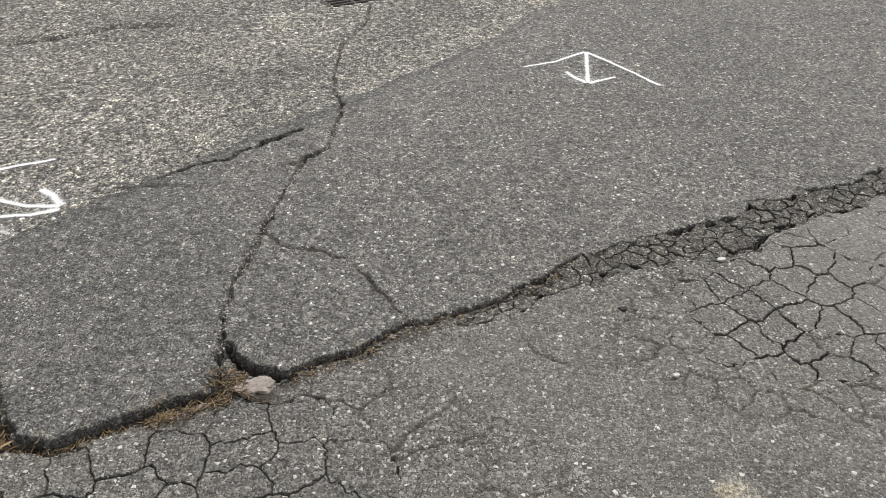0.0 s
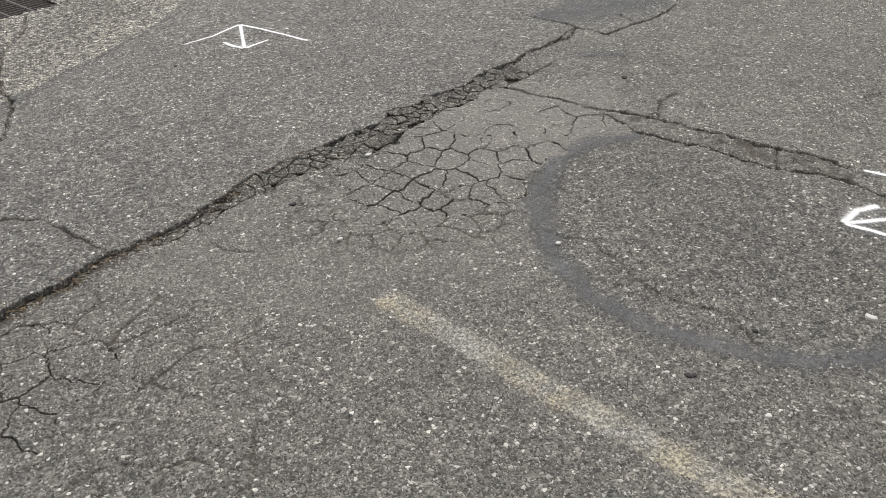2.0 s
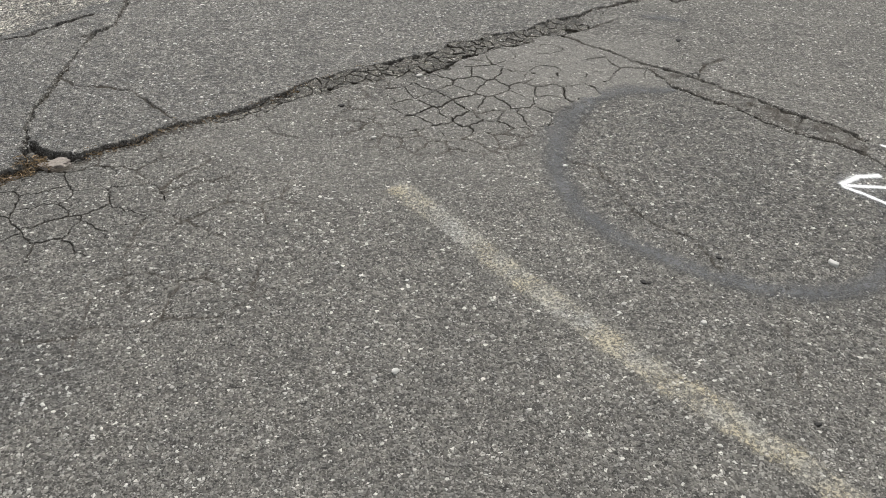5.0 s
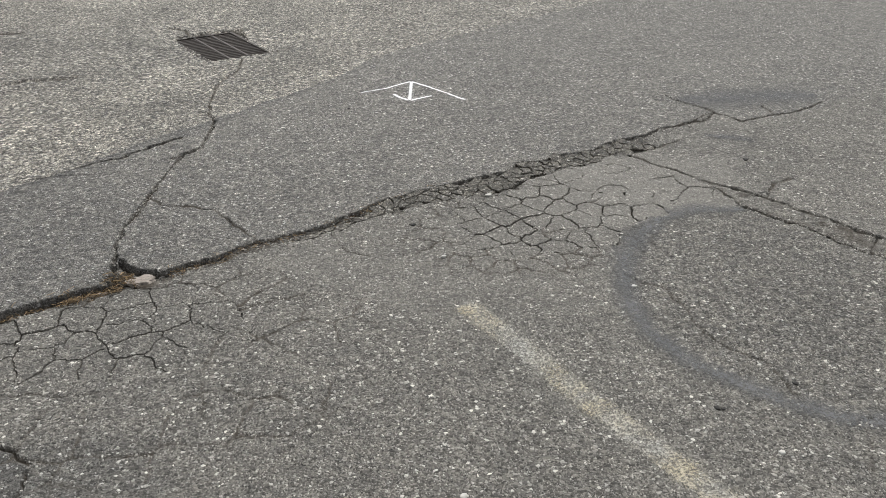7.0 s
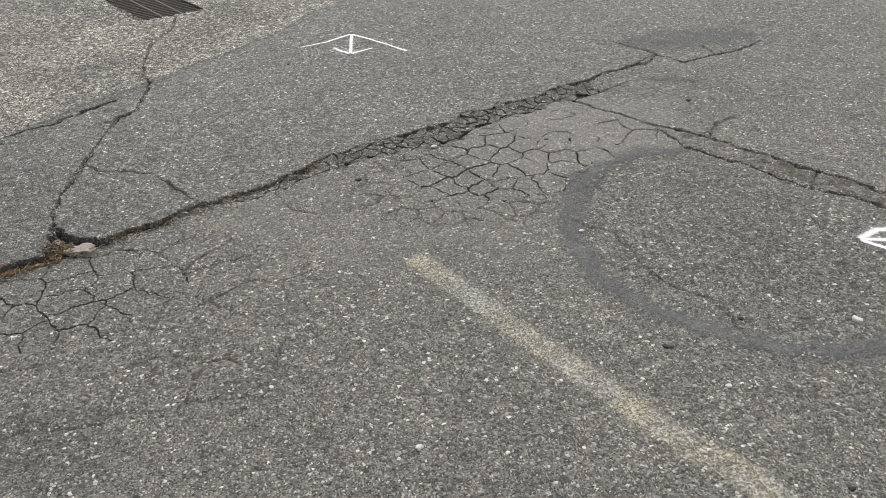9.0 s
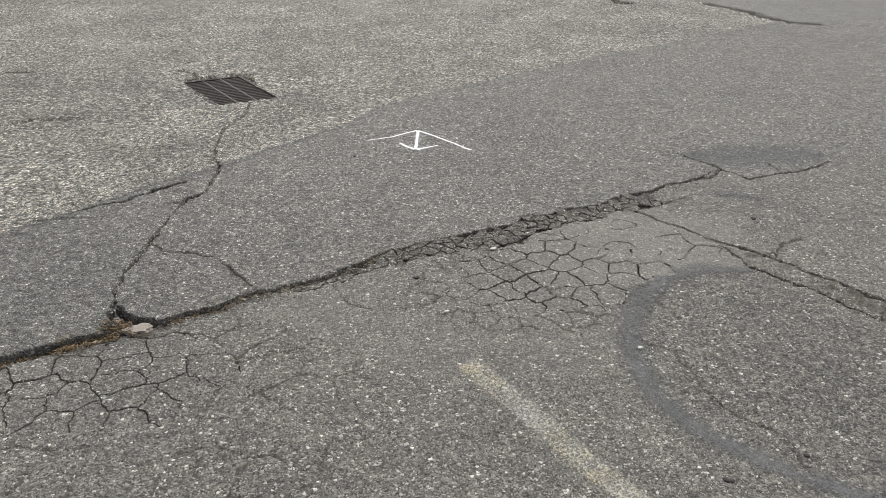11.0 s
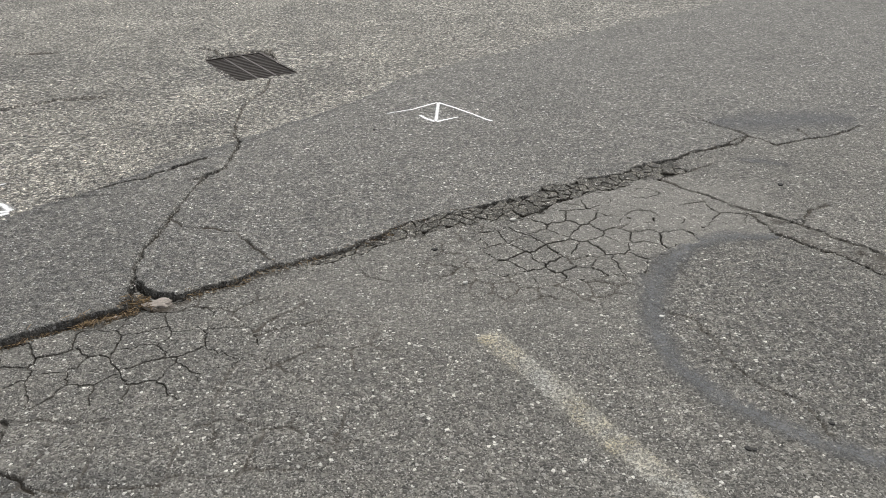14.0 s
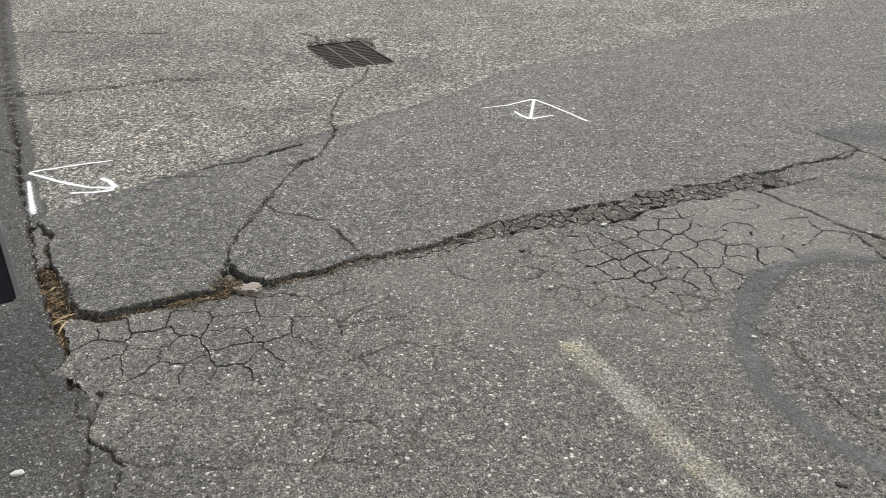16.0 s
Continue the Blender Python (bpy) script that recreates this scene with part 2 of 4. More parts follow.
PLATES_LEFT = [(-1.165, 2.389), (-1.07, 2.413), (-0.978, 2.464), (-0.842, 2.466), (-0.935, 2.363), (-1.084, 2.31), (-0.923, 2.255), (-0.823, 2.289), (-0.691, 2.362), (-0.657, 2.281), (-0.573, 2.416), (-0.697, 2.468), (-0.724, 2.544), (-0.571, 2.565), (-0.496, 2.324), (-0.742, 2.203), (-0.84, 2.196), (-1.034, 2.211), (-0.627, 2.183), (-0.445, 2.409), (-0.548, 2.229), (-1.132, 2.217)]


def planted(middles, poly, step, seed, edges):
    """Known plate middles. Each is mirrored in the edges near it, so that its plate ends there; scattered sites close the rest."""
    known = np.array(middles)
    mirror = []
    for c in known:
        for edge in edges:
            best = None
            for a, b in zip(np.array(edge[:-1]), np.array(edge[1:])):
                t = np.clip((c - a) @ (b - a) / ((b - a) @ (b - a)), 0, 1)
                q = a + (b - a) * t
                if best is None or np.hypot(*(q - c)) < np.hypot(*(best - c)):
                    best = q
            far = np.hypot(*(best - c))
            if far < 2 * step:
                mirror.append(c + (best - c) * (2 - 0.03 / far))
    walls = np.concatenate([known] + [np.array(mirror)])
    sites, _ = sow(poly, step, seed)
    clear = np.array([np.hypot(*(walls - q).T).min() > step * 0.9 for q in sites])
    clear &= ~inside(sites[:, 0], sites[:, 1], STRIP_POLY) & ~inside(sites[:, 0], sites[:, 1], LEFT_POLY)
    sites = np.concatenate([walls, sites[clear]])
    return sites, np.arange(len(sites)) < len(known)


CRAZED = [planted(PLATES_RIGHT, CRAZED_RIGHT, 0.085, 3, [BAND_LOW, RING[:7]]), planted(PLATES_LEFT, CRAZED_LEFT, 0.12, 5, [STRIP_LOW + STRIP_MID[1:9], SEAM_LOW]), sow(BAND_POLY[2:], 0.036, 9, 1.7)]


# hairline crazing that surrounds the broken areas: sites, outline within which it fades out
HAIR = [
    (sow([(-1.063, 1.763), (0.210, 1.906), (0.278, 2.809), (-0.539, 2.756), (-1.050, 2.407)], 0.16, 61, 1.2)[0], (-0.600, 2.208), 0.85, 0.62),
    (sow([(0.063, 2.307), (1.410, 2.204), (1.534, 3.320), (0.077, 3.058)], 0.088, 62, 1.1)[0], (0.711, 2.830), 0.62, 0.42),
]


def base_height(x, y):
    """The pavings without their cracks: waves, the worn drop below the strip's edge, the dip to the drain."""
    z = 0.004 * vnoise(x, y, 2.2, 11) + 0.002 * vnoise(x, y, 7, 12) + 0.0012 * vnoise(x, y, 40, 13)
    wx, wy = warp(x, y)
    strip = inside(x + wx, y + wy, STRIP_POLY)
    edge = STRIP_LOW + STRIP_MID[1:] + STRIP_RIGHT[1:8]
    d = distance(x + wx * 1.3, y + wy * 1.3, edge)
    fade = smooth((0.25 - x) / 0.95)
    z = z + np.where(strip, 0.006 - 0.010 * smooth(1 - d / 0.012), -(0.024 + 0.014 * vnoise(x, y, 11, 14) + 0.006 * vnoise(x, y, 60, 15)) * np.exp(-d / 0.040)) * fade
    return z - 0.012 * np.exp(-(((x + 0.7) ** 2 + (y - 5.7) ** 2) / 0.5))


def ground_height(x, y):
    """Height of the pavings with cracks, crazing and broken edges, and how far earth and painted crack shade darken
    them there.
    """
    wx, wy = warp(x, y)
    u, v = x + wx, y + wy
    z = base_height(x, y)
    dirt_and_shade = np.zeros(np.shape(x))
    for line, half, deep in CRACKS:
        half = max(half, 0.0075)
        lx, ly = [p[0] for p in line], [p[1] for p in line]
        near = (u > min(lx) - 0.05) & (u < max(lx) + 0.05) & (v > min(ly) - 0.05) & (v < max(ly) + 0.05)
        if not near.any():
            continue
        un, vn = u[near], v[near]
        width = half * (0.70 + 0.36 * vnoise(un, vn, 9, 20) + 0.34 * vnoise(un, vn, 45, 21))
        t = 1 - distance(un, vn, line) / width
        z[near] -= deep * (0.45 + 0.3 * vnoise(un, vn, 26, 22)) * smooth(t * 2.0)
        # dark colour: earth in the crack, and shade too fine for the grid
        dirt_and_shade[near] = np.maximum(dirt_and_shade[near], smooth(t * 2.2) * np.clip(min(1.0, deep / 0.02) * (0.75 + 0.5 * vnoise(un, vn, 30, 23)), 0, 1))
    for (sites, inner), bed in zip(CRAZED, (0.022, 0.022, 0.015)):
        lo, hi = sites[inner].min(0) - 0.15, sites[inner].max(0) + 0.15
        near = (u > lo[0]) & (u < hi[0]) & (v > lo[1]) & (v < hi[1])
        un, vn = u[near], v[near]
        if not len(un):
            continue
        own, other = np.full(un.shape, 1e9), np.full(un.shape, 1e9)
        for (sx, sy), isin in zip(sites, inner):
            d = np.hypot(un - sx, vn - sy)
            if isin:
                own = np.minimum(own, d)
            else:
                other = np.minimum(other, d)
        low = own < other - 0.008
        z[near] -= bed * low
        dirt_and_shade[near] = np.maximum(dirt_and_shade[near], 1.0 * low)
    for sites, (cx, cy), rx, ry in HAIR:
        near = (np.hypot((x - cx) / rx, (y - cy) / ry) < 1) & (np.abs(z) < 0.02)
        un, vn = u[near], v[near]
        if not len(un):
            continue
        one, two = np.full(un.shape, 1e9), np.full(un.shape, 1e9)
        for sx, sy in sites:
            d = np.hypot(un - sx, vn - sy)
            two = np.minimum(two, np.maximum(one, d))
            one = np.minimum(one, d)
        gate = smooth(2.8 * (1 - np.hypot((x[near] - cx) / rx, (y[near] - cy) / ry))) * smooth(0.85 + 1.3 * vnoise(un, vn, 6, 63) + 0.5 * vnoise(un, vn, 25, 64))
        t = smooth((1 - (two - one) / 0.0105)) * gate
        z[near] -= 0.005 * t
        dirt_and_shade[near] = np.maximum(dirt_and_shade[near], 0.85 * t)
    band = inside(u, v, BAND_POLY)
    z = z - band * (0.010 + 0.009 * vnoise(x, y, 35, 31))
    dirt_and_shade = np.maximum(dirt_and_shade, band * (0.6 + 0.3 * vnoise(x, y, 20, 32)))
    chipped = inside(u, v, CROSS_BAND)
    z = z - chipped * (0.003 + 0.004 * vnoise(x, y, 40, 36))
    dirt_and_shade = np.maximum(dirt_and_shade, chipped * np.clip(0.25 + 0.5 * vnoise(x, y, 28, 37), 0, 1))
    soil = inside(u, v, SOIL_POLY)
    z = z - soil * (0.02 + 0.008 * vnoise(x, y, 30, 33))
    dirt_and_shade = np.where(soil, 1.0, dirt_and_shade)
    nest = np.exp(-(((x + 0.70) / 0.06) ** 2 + ((y - 2.645) / 0.035) ** 2))
    z = np.maximum(z, (-0.022 + 0.006 * vnoise(x, y, 40, 35)) * nest - 0.09 * (1 - nest))
    dirt_and_shade = np.maximum(dirt_and_shade, smooth(nest * 1.6))
    # earth that has gathered in the gutter below the strip's edge
    d = distance(u, v, STRIP_LOW + STRIP_MID[1:])
    low = ~inside(u, v, STRIP_POLY)
    dirt_and_shade = np.maximum(dirt_and_shade, low * (0.72 + 0.2 * vnoise(x, y, 25, 38)) * smooth(1.3 - d / (0.046 + 0.03 * vnoise(x, y, 12, 34))))
    return z, np.clip(dirt_and_shade, 0, 1)


# ---- materials ----
def node_mat(name):
    m = bpy.data.materials.new(name)
    m.use_nodes = True
    nt = m.node_tree
    return m, nt.nodes, nt.links, nt.nodes["Principled BSDF"]


def ramp(nodes, stops, interpolation="LINEAR"):
    r = nodes.new("ShaderNodeValToRGB")
    r.color_ramp.interpolation = interpolation
    e = r.color_ramp.elements
    while len(e) < len(stops):
        e.new(0.5)
    for el, (p, c) in zip(e, stops):
        el.position, el.color = p, (*c, 1)
    return r


def mix(nodes, links, mode, fac, a, b):
    n = nodes.new("ShaderNodeMix")
    n.data_type, n.blend_type = "RGBA", mode
    for sock, val in ((n.inputs[0], fac), (n.inputs[6], a), (n.inputs[7], b)):
        if isinstance(val, (int, float)):
            sock.default_value = val
        elif isinstance(val, tuple):
            sock.default_value = (*val, 1)
        else:
            links.new(val, sock)
    return n.outputs[2]


def noise_node(nodes, links, vec, scale, detail=4.0, rough=0.6):
    n = nodes.new("ShaderNodeTexNoise")
    n.inputs["Scale"].default_value, n.inputs["Detail"].default_value, n.inputs["Roughness"].default_value = scale, detail, rough
    links.new(vec, n.inputs["Vector"])
    return n.outputs["Fac"]


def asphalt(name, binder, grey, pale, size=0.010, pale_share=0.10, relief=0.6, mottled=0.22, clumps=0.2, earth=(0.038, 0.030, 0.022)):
    """Worn asphalt: stones of that size in a darker binder, stained at two scales; earth, with crack shade in the same
    colour, fills it where masked.
    """
    m, nodes, links, bsdf = node_mat(name)
    pos = nodes.new("ShaderNodeNewGeometry").outputs["Position"]
    stone = nodes.new("ShaderNodeTexVoronoi")
    stone.inputs["Scale"].default_value = 1 / size
    stone.inputs["Randomness"].default_value = 1.0
    links.new(pos, stone.inputs["Vector"])
    grit = nodes.new("ShaderNodeTexVoronoi")
    grit.inputs["Scale"].default_value = 2.4 / size
    links.new(pos, grit.inputs["Vector"])
    pick = nodes.new("ShaderNodeSeparateColor")
    links.new(stone.outputs["Color"], pick.inputs[0])
    pick2 = nodes.new("ShaderNodeSeparateColor")
    links.new(grit.outputs["Color"], pick2.inputs[0])
    mid = tuple((a + b) / 2 for a, b in zip(binder, grey))

    def times(c, k):
        return tuple(v * k for v in c)

    tone = ramp(nodes, [(0.0, times(binder, 0.5)), (0.22, times(binder, 0.85)), (0.5, mid), (1 - 2.6 * pale_share, times(grey, 1.15)), (1 - pale_share, tuple((a + b) / 2 for a, b in zip(grey, pale))), (1.0, times(pale, 1.15))])
    links.new(pick.outputs[0], tone.inputs[0])
    fine = ramp(nodes, [(0.0, times(binder, 0.4)), (0.35, times(binder, 0.85)), (0.65, mid), (0.92, times(grey, 1.2)), (1.0, times(pale, 0.75))])
    links.new(pick2.outputs[1], fine.inputs[0])
    # grit and binder show between the angular stones, which are of uneven size
    edge = nodes.new("ShaderNodeTexVoronoi")
    edge.feature = "DISTANCE_TO_EDGE"
    edge.inputs["Scale"].default_value = 1 / size
    links.new(pos, edge.inputs["Vector"])
    size_of = nodes.new("ShaderNodeMath")
    size_of.operation = "MULTIPLY_ADD"
    links.new(pick.outputs[2], size_of.inputs[0])
    size_of.inputs[1].default_value, size_of.inputs[2].default_value = 0.30, 0.0
    over = nodes.new("ShaderNodeMath")
    over.operation = "SUBTRACT"
    links.new(edge.outputs["Distance"], over.inputs[0])
    links.new(size_of.outputs[0], over.inputs[1])
    rim = ramp(nodes, [(0.0, (1, 1, 1)), (0.05, (0, 0, 0))])
    links.new(over.outputs[0], rim.inputs[0])
    col = mix(nodes, links, "MIX", rim.outputs[0], tone.outputs[0], fine.outputs[0])
    # shade in pits where stones have broken out, painted as dark spots
    pit_shade = ramp(nodes, [(0.595, (0, 0, 0)), (0.67, (1, 1, 1))])
    links.new(noise_node(nodes, links, pos, 0.8 / size, 2.0, 0.7), pit_shade.inputs[0])
    col = mix(nodes, links, "MIX", pit_shade.outputs[0], col, times(binder, 0.3))
    broad = ramp(nodes, [(0.25, (1 - mottled,) * 3), (0.75, (1 + mottled, 1 + mottled * 0.95, 1 + mottled * 0.85))])
    links.new(noise_node(nodes, links, pos, 1.6, 5.0, 0.62), broad.inputs[0])
    col = mix(nodes, links, "MULTIPLY", 1.0, col, broad.outputs[0])
    for scale, depth, lo, hi in ((9.0, 0.13, 0.32, 0.68), (20.0, clumps * 0.45, 0.38, 0.62), (48.0, clumps, 0.40, 0.60)):
        spots = ramp(nodes, [(lo, (1 - depth, 1 - depth * 0.98, 1 - depth * 0.92)), (hi, (1 + depth, 1 + depth * 0.96, 1 + depth * 0.88))])
        links.new(noise_node(nodes, links, pos, scale, 4.0, 0.65), spots.inputs[0])
        col = mix(nodes, links, "MULTIPLY", 1.0, col, spots.outputs[0])
    # stains, and the shade painted along the strip's joint, darken the colour
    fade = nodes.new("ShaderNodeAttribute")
    fade.attribute_name = "stain_and_shade"
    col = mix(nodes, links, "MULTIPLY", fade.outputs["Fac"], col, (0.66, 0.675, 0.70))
    dust = nodes.new("ShaderNodeAttribute")
    dust.attribute_name = "dust"
    powder = ramp(nodes, [(0.35, (0.185, 0.176, 0.160)), (0.65, (0.300, 0.287, 0.263))])
    links.new(noise_node(nodes, links, pos, 120.0, 4.0, 0.7), powder.inputs[0])
    col = mix(nodes, links, "MIX", dust.outputs["Fac"], col, powder.outputs[0])
    dirt_and_shade = nodes.new("ShaderNodeAttribute")
    dirt_and_shade.attribute_name = "dirt_and_shade"
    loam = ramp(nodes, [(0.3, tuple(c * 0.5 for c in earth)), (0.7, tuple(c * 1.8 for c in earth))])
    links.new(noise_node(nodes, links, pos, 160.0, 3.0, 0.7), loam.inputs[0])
    col = mix(nodes, links, "MIX", dirt_and_shade.outputs["Fac"], col, loam.outputs[0])
    links.new(col, bsdf.inputs["Base Color"])
    bsdf.inputs["Roughness"].default_value = 0.88
    bsdf.inputs["Specular IOR Level"].default_value = 0.35
    # stones stand proud by uneven amounts
    proud = nodes.new("ShaderNodeMath")
    proud.operation = "MULTIPLY"
    links.new(over.outputs[0], proud.inputs[0])
    links.new(pick.outputs[1], proud.inputs[1])
    proud.use_clamp = True
    high = nodes.new("ShaderNodeMath")
    high.operation = "MULTIPLY_ADD"
    links.new(noise_node(nodes, links, pos, 1.1 / size, 3.0, 0.65), high.inputs[0])
    high.inputs[1].default_value = 0.9
    links.new(proud.outputs[0], high.inputs[2])
    bump = nodes.new("ShaderNodeBump")
    bump.inputs["Strength"].default_value, bump.inputs["Distance"].default_value = relief, size * 0.9
    links.new(high.outputs[0], bump.inputs["Height"])
    links.new(bump.outputs[0], bsdf.inputs["Normal"])
    return m


LOT = asphalt("lot_asphalt", (0.110, 0.105, 0.096), (0.186, 0.179, 0.165), (0.52, 0.51, 0.475), 0.0090, 0.07, 0.9, 0.13, 0.16)
STRIP = asphalt("strip_asphalt", (0.106, 0.102, 0.095), (0.189, 0.183, 0.171), (0.52, 0.51, 0.49), 0.0088, 0.07, 0.8, 0.11, 0.29)
OLD = asphalt("old_pale_asphalt", (0.110, 0.105, 0.094), (0.287, 0.278, 0.256), (0.55, 0.535, 0.495), 0.0118, 0.16, 1.0, 0.36, 0.52)
LEFT = asphalt("left_asphalt", (0.053, 0.052, 0.050), (0.090, 0.088, 0.085), (0.38, 0.38, 0.37), 0.0080, 0.04, 0.5, 0.22, 0.16)
PATCH = asphalt("patch_asphalt", (0.096, 0.092, 0.084), (0.186, 0.180, 0.168), (0.53, 0.52, 0.49), 0.0088, 0.055, 1.0, 0.18, 0.28)
FARLOT = asphalt("far_asphalt", (0.070, 0.068, 0.064), (0.130, 0.127, 0.121), (0.34, 0.33, 0.32), 0.0095, 0.06, 0.6, 0.15, 0.2)
SMOOTHLOT = asphalt("smooth_asphalt", (0.125, 0.122, 0.113), (0.172, 0.168, 0.158), (0.30, 0.295, 0.28), 0.0080, 0.05, 0.4, 0.10, 0.12)
BROKEN = asphalt("broken_asphalt", (0.070, 0.066, 0.058), (0.142, 0.135, 0.121), (0.46, 0.45, 0.42), 0.0090, 0.06, 1.0, 0.25, 0.35)


def film(name, colour, cover, edge, grain=120.0, rough=0.7, second=None, soft=0.09, most=1.0, speckle=1.0):
    """Paint or sealant worn through by the stones under it: cover is the share that is left, edge how soft the sides fade."""
    m, nodes, links, bsdf = node_mat(name)
    pos = nodes.new("ShaderNodeNewGeometry").outputs["Position"]
    uv = nodes.new("ShaderNodeUVMap").outputs[0]
    split = nodes.new("ShaderNodeSeparateXYZ")
    links.new(uv, split.inputs[0])

    def op(kind, a, b):
        n = nodes.new("ShaderNodeMath")
        n.operation = kind
        for sock, val in zip(n.inputs, (a, b)):
            if isinstance(val, (int, float)):
                sock.default_value = val
            else:
                links.new(val, sock)
        return n.outputs[0]

    side = op("MULTIPLY", op("SUBTRACT", 0.5, op("ABSOLUTE", op("SUBTRACT", split.outputs[0], 0.5), 0)), 2.0 / edge)
    side = op("MINIMUM", side, 1.0)
    ends = op("MINIMUM", split.outputs[1], 1.0)
    n1 = op("ADD", op("MULTIPLY", noise_node(nodes, links, pos, grain, 3.0, 0.7), 1.9), -0.45)
    n2 = noise_node(nodes, links, pos, 11.0, 3.0, 0.6)
    wear = op("ADD", op("MULTIPLY", n1, 0.6), op("MULTIPLY", n2, 0.4))
    solid = op("MULTIPLY", op("MULTIPLY", side, ends), cover)
    left_ = op("SUBTRACT", op("ADD", solid, 0.0), wear)
    alpha = nodes.new("ShaderNodeMapRange")
    alpha.inputs["From Min"].default_value, alpha.inputs["From Max"].default_value, alpha.inputs["To Max"].default_value = -soft, soft, most
    links.new(left_, alpha.inputs["Value"])
    tint = ramp(nodes, [(0.35, tuple(c * 0.8 for c in colour)), (0.65, second or colour)])
    links.new(noise_node(nodes, links, pos, 7.0, 3.0, 0.6), tint.inputs[0])
    speck = ramp(nodes, [(0.35, (0.72, 0.72, 0.72)), (0.65, (1.15, 1.15, 1.15))])
    links.new(noise_node(nodes, links, pos, 150.0, 3.0, 0.7), speck.inputs[0])
    links.new(mix(nodes, links, "MULTIPLY", speckle, tint.outputs[0], speck.outputs[0]), bsdf.inputs["Base Color"])
    bsdf.inputs["Roughness"].default_value = rough
    links.new(alpha.outputs[0], bsdf.inputs["Alpha"])
    bump = nodes.new("ShaderNodeBump")
    bump.inputs["Strength"].default_value, bump.inputs["Distance"].default_value = 0.4, 0.003
    links.new(n1, bump.inputs["Height"])
    links.new(bump.outputs[0], bsdf.inputs["Normal"])
    return m


SPRAY = film("white_spray_paint", (0.88, 0.88, 0.88), 1.0, 1.0, 150.0, 0.6, None, 0.30, 1.0, 0.15)
FAINT = film("thin_white_spray_paint", (0.80, 0.80, 0.78), 0.55, 0.9, 110.0, 0.6, None, 0.12, 0.7, 0.3)
MIST = film("white_spray_mist", (0.80, 0.80, 0.80), 0.50, 1.0, 240.0, 0.7, None, 0.30, 0.52, 0.3)
YELLOW = film("worn_yellow_paint", (0.56, 0.55, 0.51), 0.48, 0.6, 120.0, 0.8, (0.50, 0.44, 0.31), 0.15, 0.76)
WHITE = film("white_line_paint", (0.70, 0.69, 0.67), 1.1, 0.12, 60.0, 0.7, None, 0.09, 1.0, 0.3)
SEAL = film("grey_sealant", (0.106, 0.109, 0.115), 0.64, 0.9, 95.0, 0.8, (0.134, 0.136, 0.141), 0.22, 0.76)
THINSEAL = film("thin_grey_sealant", (0.105, 0.108, 0.117), 0.66, 1.0, 95.0, 0.8, None, 0.25, 0.7)
OIL = film("dark_stain", (0.024, 0.023, 0.021), 0.60, 1.0, 70.0, 0.7, None, 0.2, 0.75)


def plain(name, colour, rough, vary=0.3, scale=60.0, metal=0.0, island=False, relief=0.3):
    m, nodes, links, bsdf = node_mat(name)
    pos = nodes.new("ShaderNodeNewGeometry")
    fac = pos.outputs["Random Per Island"] if island else noise_node(nodes, links, pos.outputs["Position"], scale)
    r = ramp(nodes, [(0.2, tuple(c * (1 - vary) for c in colour)), (0.8, tuple(c * (1 + vary) for c in colour))])
    links.new(fac, r.inputs[0])
    links.new(r.outputs[0], bsdf.inputs["Base Color"])
    bsdf.inputs["Roughness"].default_value, bsdf.inputs["Metallic"].default_value = rough, metal
    bump = nodes.new("ShaderNodeBump")
    bump.inputs["Strength"].default_value, bump.inputs["Distance"].default_value = relief, 0.002
    links.new(noise_node(nodes, links, pos.outputs["Position"], scale * 3), bump.inputs["Height"])
    links.new(bump.outputs[0], bsdf.inputs["Normal"])
    return m


IRON = plain("rusted_cast_iron", (0.042, 0.034, 0.030), 0.75, 0.5, 40.0, 0.3)
WORN_IRON = plain("worn_iron", (0.060, 0.053, 0.049), 0.7, 0.3, 40.0, 0.4)
PIT = plain("pit_concrete", (0.03, 0.028, 0.026), 0.95, 0.4, 12.0)
STRAW = plain("dry_straw", (0.34, 0.25, 0.14), 0.85, 0.35, 90.0)
NEEDLES = plain("dry_needles", (0.165, 0.115, 0.062), 0.9, 0.85, 90.0, 0.0, True)
PALE_STONE = plain("pale_concrete_lump", (0.29, 0.255, 0.225), 0.95, 0.5, 110.0, 0.0, False, 1.0)
WHITE_STONE = plain("white_stone", (0.52, 0.51, 0.48), 0.85, 0.15, 80.0)
GRAVEL = plain("loose_gravel", (0.24, 0.23, 0.21), 0.9, 0.65, 90.0, 0.0, True)
GRIT = plain("asphalt_crumb", (0.105, 0.10, 0.09), 0.92, 0.6, 90.0, 0.0, True)
BLACK_BIT = plain("black_bitumen_bit", (0.018, 0.017, 0.016), 0.8, 0.3, 90.0)
NAVY = plain("navy_plastic", (0.012, 0.014, 0.022), 0.45, 0.2, 30.0)
STEEL = plain("galvanised_steel", (0.42, 0.43, 0.46), 0.4, 0.15, 40.0, 0.7)


# ---- mesh helpers ----
def part(name, bm, material, parent=None, label=""):
    me = bpy.data.meshes.new(name)
    bm.to_mesh(me)
    bm.free()
    me.materials.append(material)
    ob = new(name, me)
    if parent is not None:
        ob.parent = parent
    return tagged(ob, label) if label else ob


def anchor(name, x, y, z):
    ob = new(name)
    ob.location = (x, y, z)
    ob.empty_display_size = 0.05
    bpy.context.view_layer.update()
    return ob


def height_at(x, y):
    z, _ = ground_height(np.array([float(x)]), np.array([float(y)]))
    return float(z[0])


